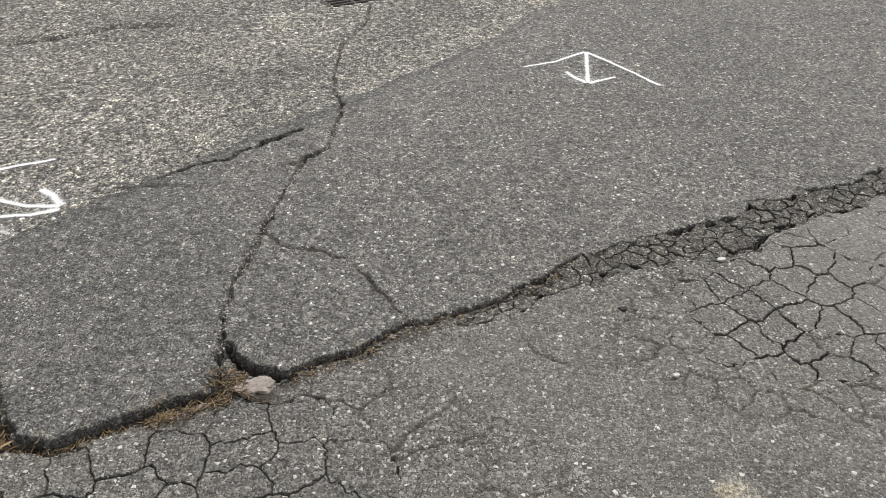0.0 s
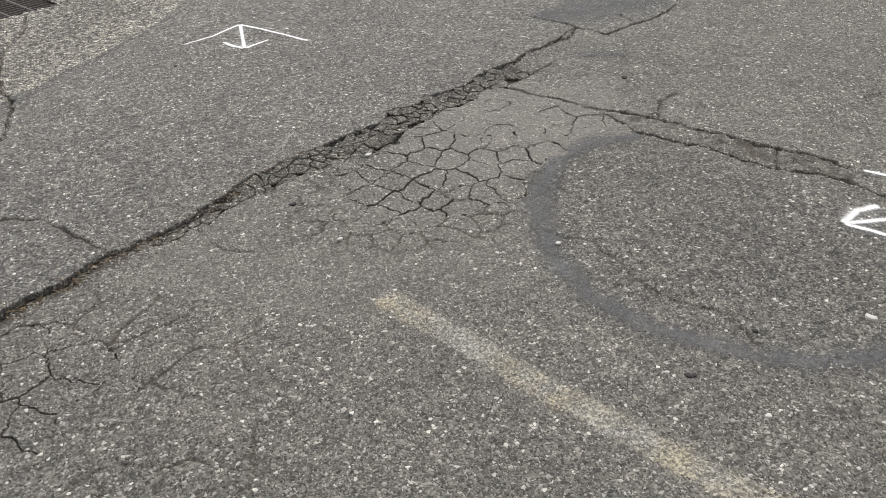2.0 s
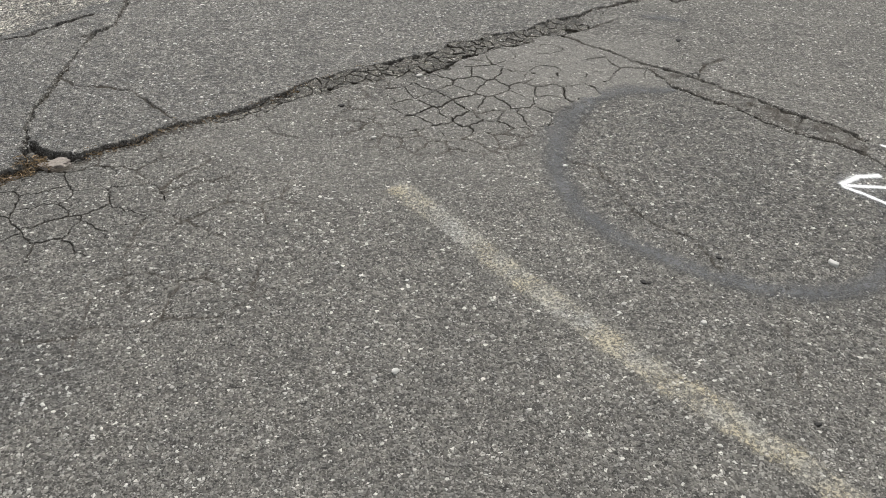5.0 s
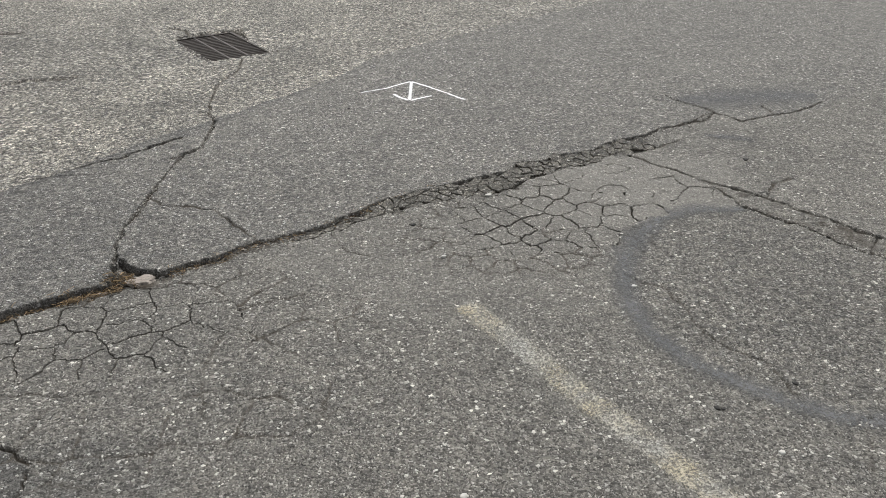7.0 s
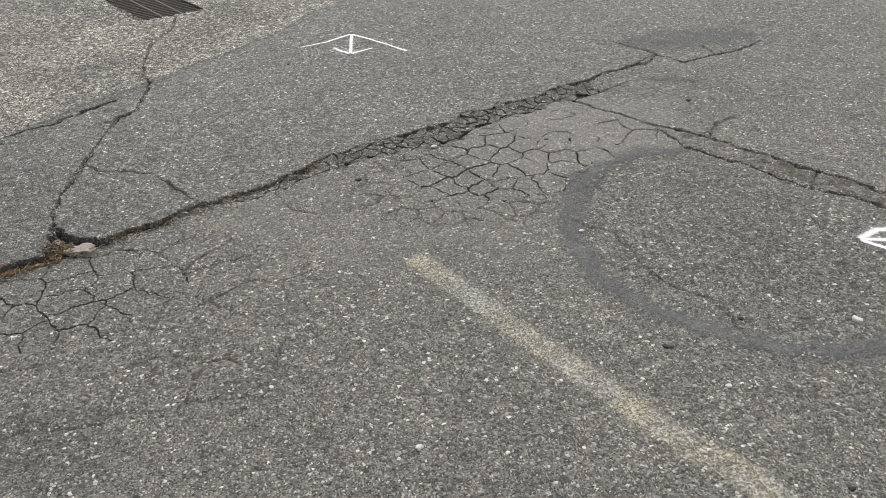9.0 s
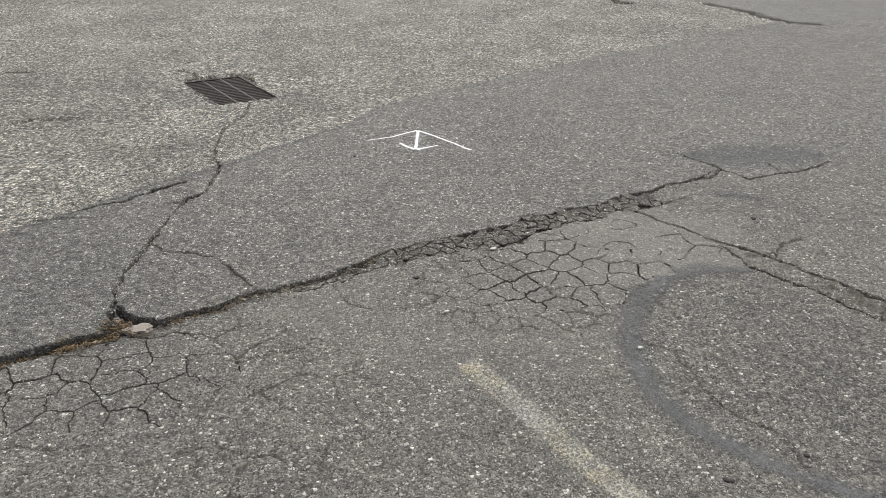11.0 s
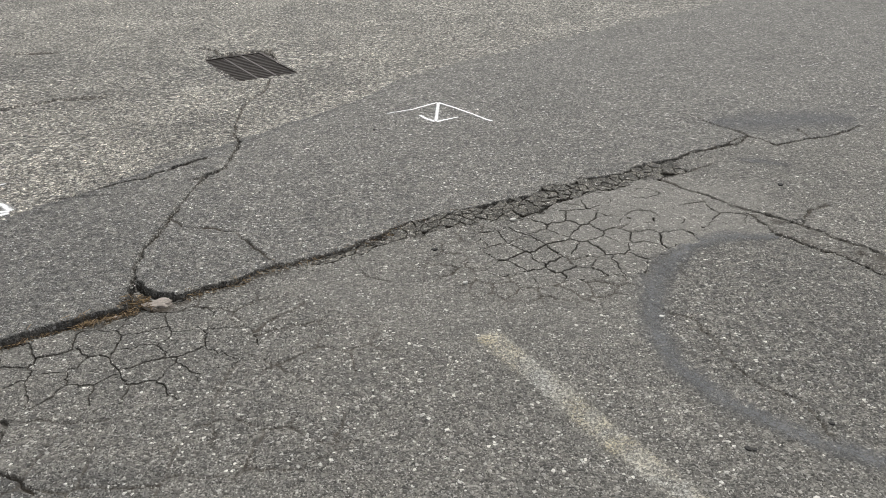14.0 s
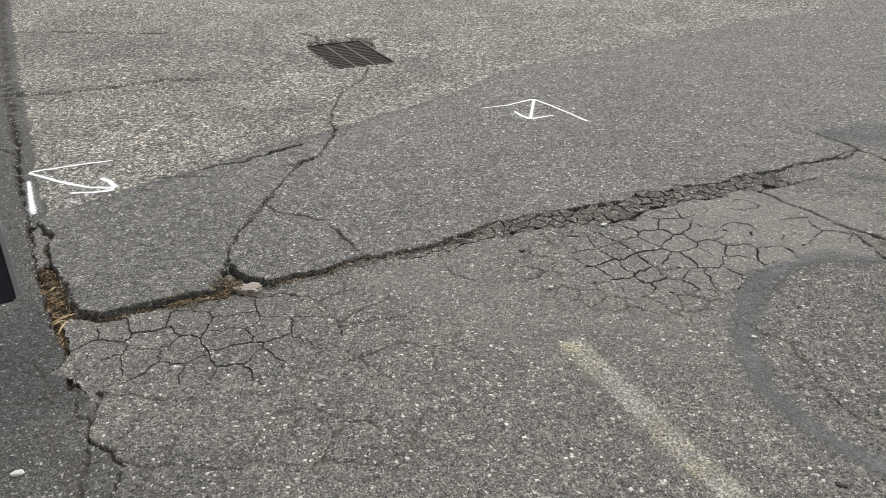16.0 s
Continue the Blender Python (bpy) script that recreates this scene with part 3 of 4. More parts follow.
# ---- the pavings: one close grid, divided where the surfaces meet ----
def spacing(lo, fine_lo, fine_hi, hi, step, widest):
    mids = list(np.arange(fine_lo, fine_hi, step))
    up, s = [mids[-1]], step
    while up[-1] < hi:
        s = min(s * 1.035, widest)
        up.append(up[-1] + s)
    down, s = [mids[0]], step
    while down[-1] > lo:
        s = min(s * 1.035, widest)
        down.append(down[-1] - s)
    return np.array(down[:0:-1] + mids + up[1:])


GX = spacing(-5.0, -1.75, 2.45, 6.6, 0.0049, 0.027)
GY = spacing(0.2, 1.15, 4.25, 12.4, 0.0049, 0.027)
XX, YY = np.meshgrid(GX, GY, indexing="ij")
ZZ, DD = ground_height(XX, YY)
MX, MY = (XX[:-1, :-1] + XX[1:, 1:]) / 2, (YY[:-1, :-1] + YY[1:, 1:]) / 2
WX, WY = warp(MX, MY)
MX, MY = MX + WX, MY + WY
ZONE = np.zeros(MX.shape, int)
ZONE[inside(MX, MY, PATCH_POLY)] = 5
ZONE[inside(MX, MY, LEFT_POLY)] = 3
ZONE[inside(MX, MY, FAR_POLY)] = 4
ZONE[inside(MX, MY, OLD_POLY)] = 2
ZONE[inside(MX, MY, STRIP_POLY)] = 1
ZONE[inside(MX, MY, SMOOTH_POLY)] = 6
DRAIN, LONG, SHORT = Vector((-0.670, 5.661)), Vector((0.46, -0.888)), Vector((0.93, 0.367))
GRATE_POLY = [tuple(DRAIN + LONG * a * 0.312 + SHORT * b * 0.187) for a, b in ((-1, -1), (-1, 1), (1, 1), (1, -1))]
ZONE[inside(MX - WX, MY - WY, GRATE_POLY)] = -1
IDX = np.arange(XX.size).reshape(XX.shape)
QUADS = np.stack([IDX[:-1, :-1], IDX[1:, :-1], IDX[1:, 1:], IDX[:-1, 1:]], -1).reshape(-1, 4)
COORDS = np.stack([XX.ravel(), YY.ravel(), ZZ.ravel()], 1)


def tyre_black(x, y):
    """How far the lot is blackened near the side seam."""
    return 0.62 * smooth(1.2 - np.hypot((x - (-0.77)) / 0.30, (y - 1.67) / 0.26) + 0.45 * vnoise(x, y, 6, 52)) + 0.20 * smooth(1.2 - np.hypot((x + 0.7) / 0.5, (y - 2.35) / 0.4))


def dusty(x, y):
    """How thickly pale brown dust lies on the lot beside the broken band."""
    n = 0.3 * vnoise(x, y, 5, 54) + 0.2 * vnoise(x, y, 18, 55)
    heart = smooth(1.55 - 1.3 * np.hypot((x - 1.12) / 0.62, (y - 3.12) / 0.46) + n)
    side = smooth(1.45 - 1.2 * np.hypot((x - 0.55) / 0.95, (y - 2.65) / 0.50) + n)
    return np.maximum(0.36 * heart, 0.15 * side)


def paving(name, zone, material, label):
    quads = QUADS[(ZONE == zone).ravel()]
    used, back = np.unique(quads.ravel(), return_inverse=True)
    me = bpy.data.meshes.new(name)
    me.vertices.add(len(used))
    me.vertices.foreach_set("co", COORDS[used].astype(np.float32).ravel())
    me.loops.add(quads.size)
    me.loops.foreach_set("vertex_index", back.astype(np.int32).ravel())
    me.polygons.add(len(quads))
    me.polygons.foreach_set("loop_start", np.arange(0, quads.size, 4, dtype=np.int32))
    me.polygons.foreach_set("use_smooth", np.ones(len(quads), bool))
    me.update(calc_edges=True)
    me.attributes.new("dirt_and_shade", "FLOAT", "POINT").data.foreach_set("value", DD.ravel()[used].astype(np.float32))
    # the old paving is less bleached away from the drain, and under the edges of the seam
    px, py = COORDS[used][:, 0], COORDS[used][:, 1]
    far_off = np.maximum(0.18 * smooth((px - 0.5) / 3.0 + 0.3 * vnoise(px, py, 1.1, 51)), 0.4 * smooth(1.4 - np.hypot((px + 1.9) / 1.4, (py - 5.75) / 0.6) + 0.4 * vnoise(px, py, 2.5, 53))) if zone == 2 else tyre_black(px, py) if zone == 0 else 0.85 * smooth(1.5 - np.hypot((px - (-1.31)) / 0.22, (py - 2.31) / 0.34) + 0.4 * vnoise(px, py, 6, 58)) if zone == 3 else 0.42 * smooth(1.5 - np.hypot((px + 1.15) / 0.7, (py - 2.95) / 0.6) + 0.3 * vnoise(px, py, 4, 56)) * (zone == 1)
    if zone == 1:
        # shade along the joint with the old paving, painted as a dark band
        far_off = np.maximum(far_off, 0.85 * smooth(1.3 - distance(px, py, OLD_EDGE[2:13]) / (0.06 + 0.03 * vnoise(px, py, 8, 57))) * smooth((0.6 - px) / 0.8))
    me.attributes.new("stain_and_shade", "FLOAT", "POINT").data.foreach_set("value", far_off.astype(np.float32))
    if zone == 0:
        me.attributes.new("dust", "FLOAT", "POINT").data.foreach_set("value", dusty(px, py).astype(np.float32))
    me.materials.append(material)
    return tagged(new(name, me), label, "pavement", "", "structure")


lot = paving("pavement_lot", 0, LOT, "brown-grey worn asphalt with exposed stones and crazing")
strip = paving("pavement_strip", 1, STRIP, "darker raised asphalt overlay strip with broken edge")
old = paving("pavement_old", 2, OLD, "pale coarse weathered old asphalt around the drain")
left_strip = paving("pavement_side", 3, LEFT, "dark smooth asphalt beside the cracked seam")
far_lot = paving("pavement_far", 4, FARLOT, "dark asphalt parking area beyond the old paving")
smooth_lot = paving("pavement_smooth", 6, SMOOTHLOT, "smooth pale grey asphalt beyond a gaping joint")
patch = paving("pavement_patch", 5, PATCH, "dark round asphalt repair ringed with sealant")

# the ground goes on to the horizon round the close paving
x0, x1, y0, y1 = GX[0], GX[-1], GY[0], GY[-1]
bm = bmesh.new()
FARX, FARY = [-600, x0, x1, 600], [-600, y0, y1, 600]
gv = [[bm.verts.new((a, b, 0)) for b in FARY] for a in FARX]
for i in range(3):
    for j in range(3):
        if (i, j) != (1, 1):
            bm.faces.new((gv[i][j], gv[i + 1][j], gv[i + 1][j + 1], gv[i][j + 1]))
ground = part("ground", bm, LOT)
ground.data.materials.append(LEFT)
for f in ground.data.polygons:
    f.material_index = 1 if f.center.x < x0 else 0
tagged(ground, "asphalt ground stretching away to the horizon", "ground", "", "structure")


# ---- pieces of the crazed asphalt ----
def cell(sites, k):
    """The Voronoi cell of site k, as a list of corners."""
    c = sites[k]
    poly = [c + np.array(d) * 0.5 for d in ((-1, -1), (1, -1), (1, 1), (-1, 1))]
    order = np.argsort(((sites - c) ** 2).sum(1))[1:22]
    for o in sites[order]:
        n, h = o - c, (o @ o - c @ c) / 2
        out = []
        for p, q in zip(poly, poly[1:] + poly[:1]):
            a, b = p @ n - h, q @ n - h
            if a <= 0:
                out.append(p)
            if (a < 0) != (b < 0) and abs(a - b) > 1e-12:
                out.append(p + (q - p) * a / (a - b))
        poly = out
        if len(poly) < 3:
            break
    return poly


def crazed_pieces(name, sites, inner, gap, parent, material, tilt, rs, heart=None):
    for k in np.nonzero(inner)[0]:
        poly = cell(sites, k)
        line = []
        for p, q in zip(poly, poly[1:] + poly[:1]):
            n = max(1, int(np.hypot(*(q - p)) / 0.0055))
            line += [p + (q - p) * t / n for t in range(n)]
        pts = np.array(line)
        wx, wy = warp(pts[:, 0], pts[:, 1])
        pts = pts - np.stack([wx, wy], 1)
        mid = pts.mean(0)
        for rate, size in ((170, 0.0018), (75, 0.0032), (30, 0.005)):
            pts = pts + np.stack([vnoise(pts[:, 0], pts[:, 1], rate, 43), vnoise(pts[:, 0], pts[:, 1], rate, 44)], 1) * size
        rad = np.hypot(*(pts - mid).T)[:, None]
        share = gap * np.clip(0.82 + 0.5 * vnoise(pts[:, 0], pts[:, 1], 9, 41) + 0.5 * vnoise(pts[:, 0], pts[:, 1], 40, 42), 0.40, 1.25)[:, None]
        if heart:
            share = share * (0.68 + 0.35 * smooth(1.75 - 1.35 * np.hypot((pts[:, 0] - heart[0]) / heart[2], (pts[:, 1] - heart[1]) / heart[3])))[:, None]
        outer = mid + (pts - mid) * (1 - share / rad)
        top = mid + (pts - mid) * (1 - (share + 0.0030) / rad)
        sx, sy, dz = rs.uniform(-tilt, tilt), rs.uniform(-tilt, tilt), rs.uniform(-0.003, 0.001)
        bm = bmesh.new()
        rings = []
        for ring, drop in ((top, 0.0), (outer, 0.0040), (outer, 0.032)):
            zs = base_height(ring[:, 0], ring[:, 1]) + dz - drop + (ring[:, 0] - mid[0]) * sx + (ring[:, 1] - mid[1]) * sy
            rings.append([bm.verts.new((x, y, z)) for (x, y), z in zip(ring, zs)])
        bm.faces.new(rings[0])
        for a, b in zip(rings[:-1], rings[1:]):
            for i in range(len(a)):
                j = (i + 1) % len(a)
                bm.faces.new((a[i], b[i], b[j], a[j]))
        bmesh.ops.recalc_face_normals(bm, faces=bm.faces)
        piece = part(name, bm, material, parent)
        n = len(pts)
        if material is LOT:
            soot = np.concatenate([tyre_black(r[:, 0], r[:, 1]) for r in (top, outer, outer)])
            powder = np.concatenate([dusty(r[:, 0], r[:, 1]) for r in (top, outer, outer)])
            piece.data.attributes.new("dust", "FLOAT", "POINT").data.foreach_set("value", powder.astype(np.float32))
            piece.data.attributes.new("stain_and_shade", "FLOAT", "POINT").data.foreach_set("value", soot.astype(np.float32))
        # darker down the sides: earth, and the gap's shade put into the colour
        piece.data.attributes.new("dirt_and_shade", "FLOAT", "POINT").data.foreach_set("value", np.repeat([0.0, 0.55, 1.0], n).astype(np.float32))


rs = np.random.RandomState(21)
crazed_pieces("asphalt_plate", *CRAZED[0], 0.0023, lot, LOT, 0.012, rs, (1.0, 3.05, 0.62, 0.50))
crazed_pieces("asphalt_plate", *CRAZED[1], 0.0010, lot, LOT, 0.008, rs, (-0.86, 2.38, 0.50, 0.36))
crazed_pieces("asphalt_fragment", *CRAZED[2], 0.0010, strip, BROKEN, 0.10, rs)


# ---- films laid on the paving ----
def drape(name, line, widths, material, parent=None, label="", rise=0.003, across=7, fade=0.03, step=0.012):
    """A ribbon that follows the ground: u runs across, v in units of the fade length from the nearer end."""
    line = [Vector(p) for p in line]
    run = [0.0]
    for a, b in zip(line[:-1], line[1:]):
        run.append(run[-1] + (b - a).length)
    n = max(2, int(run[-1] / step))
    s = np.linspace(0, run[-1], n)
    # smooth corners a little by sampling a blended line
    px = np.interp(s, run, [p.x for p in line])
    py = np.interp(s, run, [p.y for p in line])
    if len(line) > 3:
        ker = np.hanning(9) / np.hanning(9).sum()
        px[4:-4], py[4:-4] = np.convolve(px, ker, "valid"), np.convolve(py, ker, "valid")
    w = np.interp(s, run, widths if isinstance(widths, list) else [widths] * len(run))
    tx, ty = np.gradient(px), np.gradient(py)
    ln = np.hypot(tx, ty) + 1e-9
    nx, ny = -ty / ln, tx / ln
    u = np.linspace(-0.5, 0.5, across)
    gx, gy = px[:, None] + nx[:, None] * w[:, None] * u, py[:, None] + ny[:, None] * w[:, None] * u
    gz = ground_height(gx, gy)[0] + rise
    bm = bmesh.new()
    layer = bm.loops.layers.uv.new("UVMap")
    vs = [[bm.verts.new((gx[i, j], gy[i, j], gz[i, j])) for j in range(across)] for i in range(n)]
    for i in range(n - 1):
        for j in range(across - 1):
            f = bm.faces.new((vs[i][j], vs[i + 1][j], vs[i + 1][j + 1], vs[i][j + 1]))
            f.smooth = True
            for loop, (a, b) in zip(f.loops, ((i, j), (i + 1, j), (i + 1, j + 1), (i, j + 1))):
                loop[layer].uv = (u[b] + 0.5, min(s[a], run[-1] - s[a]) / fade)
    ob = part(name, bm, material, parent, label)
    ob.visible_shadow = True
    return ob


tagged(drape("sealant_band", RING, RING_WIDE, SEAL, None, "", 0.003, 15, 0.08), "blue-grey sealant band round the asphalt repair", "sealant")
tagged(drape("sealant_smear", [(1.758, 4.172), (1.989, 4.095), (2.286, 4.100), (2.627, 4.064)], [0.16, 0.56, 0.62, 0.34], THINSEAL, None, "", 0.003, 25, 0.1), "thin blue-grey sealant smear on cracked asphalt", "sealant")
tagged(drape("sealant_smear", [(1.707, 3.646), (1.854, 3.577), (1.960, 3.475)], [0.1, 0.16, 0.1], THINSEAL, None, "", 0.003, 11, 0.06), "thin grey sealant smear beside the crack", "sealant")
YLINE = [(0.357, 2.365), (0.49, 2.10), (0.615, 1.83), (0.70, 1.66), (0.825, 1.42), (0.92, 1.255), (1.02, 1.09), (1.10, 0.94), (1.36, 0.46)]
tagged(drape("parking_line", YLINE, 0.16, YELLOW, None, "", 0.003, 11, 0.03), "faded yellow and white parking line worn through", "road marking")
tagged(drape("parking_line", [(-1.975, 9.673), (-2.680, 11.352), (-2.896, 11.887)], 0.11, WHITE, None, "", 0.006, 5, 0.01), "white painted parking line on dark asphalt", "road marking")


def painted_arrow(strokes, label):
    """Sprayed strokes, each in a thin mist of paint."""
    x, y = strokes[0][0][0]
    top = anchor("painted_arrow", x, y, height_at(x, y))
    for name, (line, widths, mat) in zip(("corner_line", "corner_line", "shaft", "barb", "barb", "overspray"), strokes):
        for kind, wider, film_mat, rise in ((name, 0.95, mat, 0.0042), ("overspray", 2.6, MIST, 0.0030)):
            ob = drape(kind, line, [w * wider for w in widths], film_mat, None, "", rise, 7, 0.012, 0.008)
            ob.parent = top
            ob.matrix_parent_inverse = top.matrix_world.inverted()
    return tagged(top, label, "road marking", "white sprayed survey marks")


painted_arrow([
    ([(-1.562, 3.815), (-1.744, 3.752), (-1.909, 3.677)], [0.03, 0.03, 0.036], SPRAY),
    ([(-1.866, 3.591), (-1.778, 3.415), (-1.692, 3.248)], [0.032, 0.036, 0.046], SPRAY),
    ([(-1.909, 3.677), (-1.706, 3.571), (-1.567, 3.516), (-1.446, 3.508)], [0.032, 0.034, 0.038, 0.048], SPRAY),
    ([(-1.559, 3.619), (-1.502, 3.580), (-1.446, 3.506)], [0.044, 0.046, 0.05], SPRAY),
    ([(-1.442, 3.494), (-1.530, 3.461), (-1.633, 3.455)], [0.048, 0.034, 0.03], SPRAY),
    ([(-1.63, 3.39), (-1.59, 3.37), (-1.54, 3.345)], [0.04, 0.05, 0.035], FAINT)],
    "white spray-painted arrow and corner mark beside the seam")
painted_arrow([
    ([(0.162, 4.517), (0.311, 4.568), (0.460, 4.671)], [0.022, 0.024, 0.032], SPRAY),
    ([(0.453, 4.672), (0.586, 4.490), (0.709, 4.311)], [0.032, 0.024, 0.028], SPRAY),
    ([(0.460, 4.671), (0.435, 4.498), (0.412, 4.345)], [0.034, 0.03, 0.034], SPRAY),
    ([(0.336, 4.468), (0.370, 4.397), (0.412, 4.345)], [0.034, 0.032, 0.034], SPRAY),
    ([(0.412, 4.345), (0.482, 4.377), (0.546, 4.403)], [0.034, 0.024, 0.018], SPRAY)],
    "white spray-painted arrow and corner mark on the strip")
painted_arrow([
    ([(2.086, 2.313), (2.210, 2.135), (2.307, 1.968)], [0.03, 0.028, 0.034], SPRAY),
    ([(2.307, 1.968), (2.084, 1.867), (1.885, 1.777)], [0.036, 0.034, 0.046], SPRAY),
    ([(2.307, 1.968), (2.129, 2.014), (1.940, 2.042), (1.782, 2.088)], [0.034, 0.03, 0.032, 0.044], SPRAY),
    ([(1.782, 2.088), (1.878, 2.124), (1.964, 2.116)], [0.044, 0.042, 0.05], SPRAY),
    ([(1.782, 2.088), (1.835, 2.018), (1.876, 1.946)], [0.04, 0.032, 0.026], SPRAY)],
    "white spray-painted arrow and corner mark crossing a crack")

for x, y, length, wide in ((2.577, 2.733, 0.14, 0.10), (1.743, 1.445, 0.06, 0.06), (1.709, 2.966, 0.14, 0.07), (-1.176, 3.613, 0.3, 0.08)):
    tagged(drape("oil_stain", [(x - length / 2, y), (x, y + 0.012), (x + length / 2, y)], [wide * 0.5, wide, wide * 0.4], OIL, None, "", 0.003, 9, 0.03), "small dark oil stain on the asphalt", "stain")


# ---- the drain ----
def box(bm, centre, along, across, length, width, z0, z1, bevel=0.004):
    """A bar in plan, lying along a direction, with bevelled top edges."""
    a, b = Vector((*along, 0)).normalized() * length / 2, Vector((*across, 0)).normalized() * width / 2
    c = Vector((*centre, 0))
    inset = max(0.2, 1 - bevel / (width / 2))
    rings = []
    for z, k in ((z0, 1.0), (z1 - bevel, 1.0), (z1, inset)):
        rings.append([bm.verts.new(c + a * sa * (1 if k == 1 else 1 - bevel / (length / 2)) + b * sb * k + Vector((0, 0, z))) for sa, sb in ((-1, -1), (1, -1), (1, 1), (-1, 1))])
    bm.faces.new(rings[0][::-1])
    bm.faces.new(rings[-1])
    for p, q in zip(rings[:-1], rings[1:]):
        for i in range(4):
            bm.faces.new((p[i], p[(i + 1) % 4], q[(i + 1) % 4], q[i]))
    return bm


GZ = float(base_height(np.array([DRAIN.x]), np.array([DRAIN.y]))[0])
grate = tagged(anchor("drain_grate", DRAIN.x, DRAIN.y, GZ - 0.45), "rusted cast-iron drain grate sunk in broken asphalt", "drain")


def under(name, bm, mat, parent, label=""):
    ob = part(name, bm, mat, parent, label)
    ob.matrix_parent_inverse = parent.matrix_world.inverted()
    return ob


for k in (-1, 1):
    under("frame_side", box(bmesh.new(), DRAIN + SHORT * 0.199 * k, LONG, SHORT, 0.69, 0.026, GZ - 0.06, GZ - 0.004), IRON, grate)
    under("frame_end", box(bmesh.new(), DRAIN + LONG * 0.331 * k, SHORT, LONG, 0.372, 0.024, GZ - 0.06, GZ - 0.004), IRON, grate)
for k in range(17):
    under("bar", box(bmesh.new(), DRAIN + LONG * (-0.296 + k * 0.037), SHORT, LONG, 0.374, 0.018, GZ - 0.05, GZ - 0.008), IRON, grate)
for k in (-0.06, 0.06):
    under("rib", box(bmesh.new(), DRAIN + SHORT * k, LONG, SHORT, 0.64, 0.018, GZ - 0.045, GZ - 0.005), WORN_IRON, grate, "worn bright iron rib")
bm = bmesh.new()
corners = [DRAIN + LONG * a * 0.33 + SHORT * b * 0.203 for a, b in ((-1, -1), (1, -1), (1, 1), (-1, 1))]
lowv = [bm.verts.new((*c, GZ - 0.45)) for c in corners]
topv = [bm.verts.new((*c, GZ - 0.055)) for c in corners]
bm.faces.new(lowv)
for i in range(4):
    bm.faces.new((lowv[i], lowv[(i + 1) % 4], topv[(i + 1) % 4], topv[i]))
under("pit", bm, PIT, grate, "dark concrete catch pit")


# ---- loose things ----
def lump(name, x, y, sx, sy, sz, turn, material, label, category, seed, sink=0.25, detail=2, lift=0.0):
    bm = bmesh.new()
    bmesh.ops.create_icosphere(bm, subdivisions=detail, radius=1)
    for v in bm.verts:
        n = noise.noise(v.co * 1.3 + Vector((seed * 3.1, 0, 0))) * 0.38 + noise.noise(v.co * 3.1 + Vector((0, seed * 1.7, 0))) * 0.22 + noise.noise(v.co * 7.0 + Vector((seed, 0, 0))) * 0.10
        v.co = v.co * (1 + n)
        v.co.z = max(-0.55, min(0.62 + 0.1 * n, v.co.z))
        v.co = Vector((v.co.x * sx, v.co.y * sy, v.co.z * sz))
    ob = part(name, bm, material)
    ob.matrix_world = pose(x, y, height_at(x, y) + lift + sz * (0.55 - sink), 0, 0, turn)
    return tagged(ob, label, category)


lump("concrete_lump", -0.696, 2.672, 0.046, 0.034, 0.022, 10, PALE_STONE, "pale pinkish concrete lump wedged in the broken edge", "stone", 7, 0.55, 4, -0.004)
lump("concrete_lump", -0.819, 2.618, 0.030, 0.010, 0.010, 24, PALE_STONE, "small pale concrete sliver under the broken edge", "stone", 2, 0.2, 3)
for i, (x, y, sx, sy, turn) in enumerate([(0.598, 3.136, 0.013, 0.010, 10), (0.767, 3.368, 0.016, 0.013, 60), (1.555, 2.991, 0.030, 0.010, -25), (1.519, 1.716, 0.011, 0.016, 15), (-0.602, 2.373, 0.014, 0.010, 30), (-1.083, 1.773, 0.017, 0.010, 20), (1.295, 3.490, 0.028, 0.008, -30), (0.347, 2.669, 0.010, 0.008, 0), (-0.978, 3.783, 0.026, 0.016, 20), (-0.351, 3.602, 0.008, 0.007, 0), (1.033, 1.547, 0.009, 0.007, 0), (0.224, 1.524, 0.010, 0.008, 50), (0.942, 2.367, 0.010, 0.007, 0)]):
    tagged(lump("pebble", x, y, sx, sy, min(sx, sy) * 0.9, turn, WHITE_STONE, "white pebble lying on the cracked asphalt", "stone", 10 + i), group="white pebbles")
for i, (x, y, s) in enumerate([(0.264, 2.924, 0.013), (2.543, 1.871, 0.011), (1.799, 3.321, 0.015), (0.948, 1.735, 0.010), (1.131, 1.181, 0.009), (0.963, 1.730, 0.007), (0.089, 4.275, 0.010), (1.855, 1.398, 0.007), (1.205, 1.800, 0.009)]):
    tagged(lump("bitumen_crumb", x, y, s, s * 0.7, s * 0.5, 40 * i, BLACK_BIT, "black bitumen crumb lying on the asphalt", "debris", 40 + i), group="bitumen crumbs")


def scatter(name, count, place, make, material, label, category, seed):
    rs = np.random.RandomState(seed)
    verts, faces = [], []
    spots = [place(rs) for _ in range(count)]
    zs, _ = ground_height(np.array([s[0] for s in spots]), np.array([s[1] for s in spots]))
    for (x, y), z in zip(spots, zs):
        vs, fs = make(rs, x, y, float(z))
        faces += [tuple(len(verts) + i for i in f) for f in fs]
        verts += vs
    me = bpy.data.meshes.new(name)
    me.from_pydata(verts, [], faces)
    me.materials.append(material)
    return tagged(new(name, me), label, category, "", "stuff")


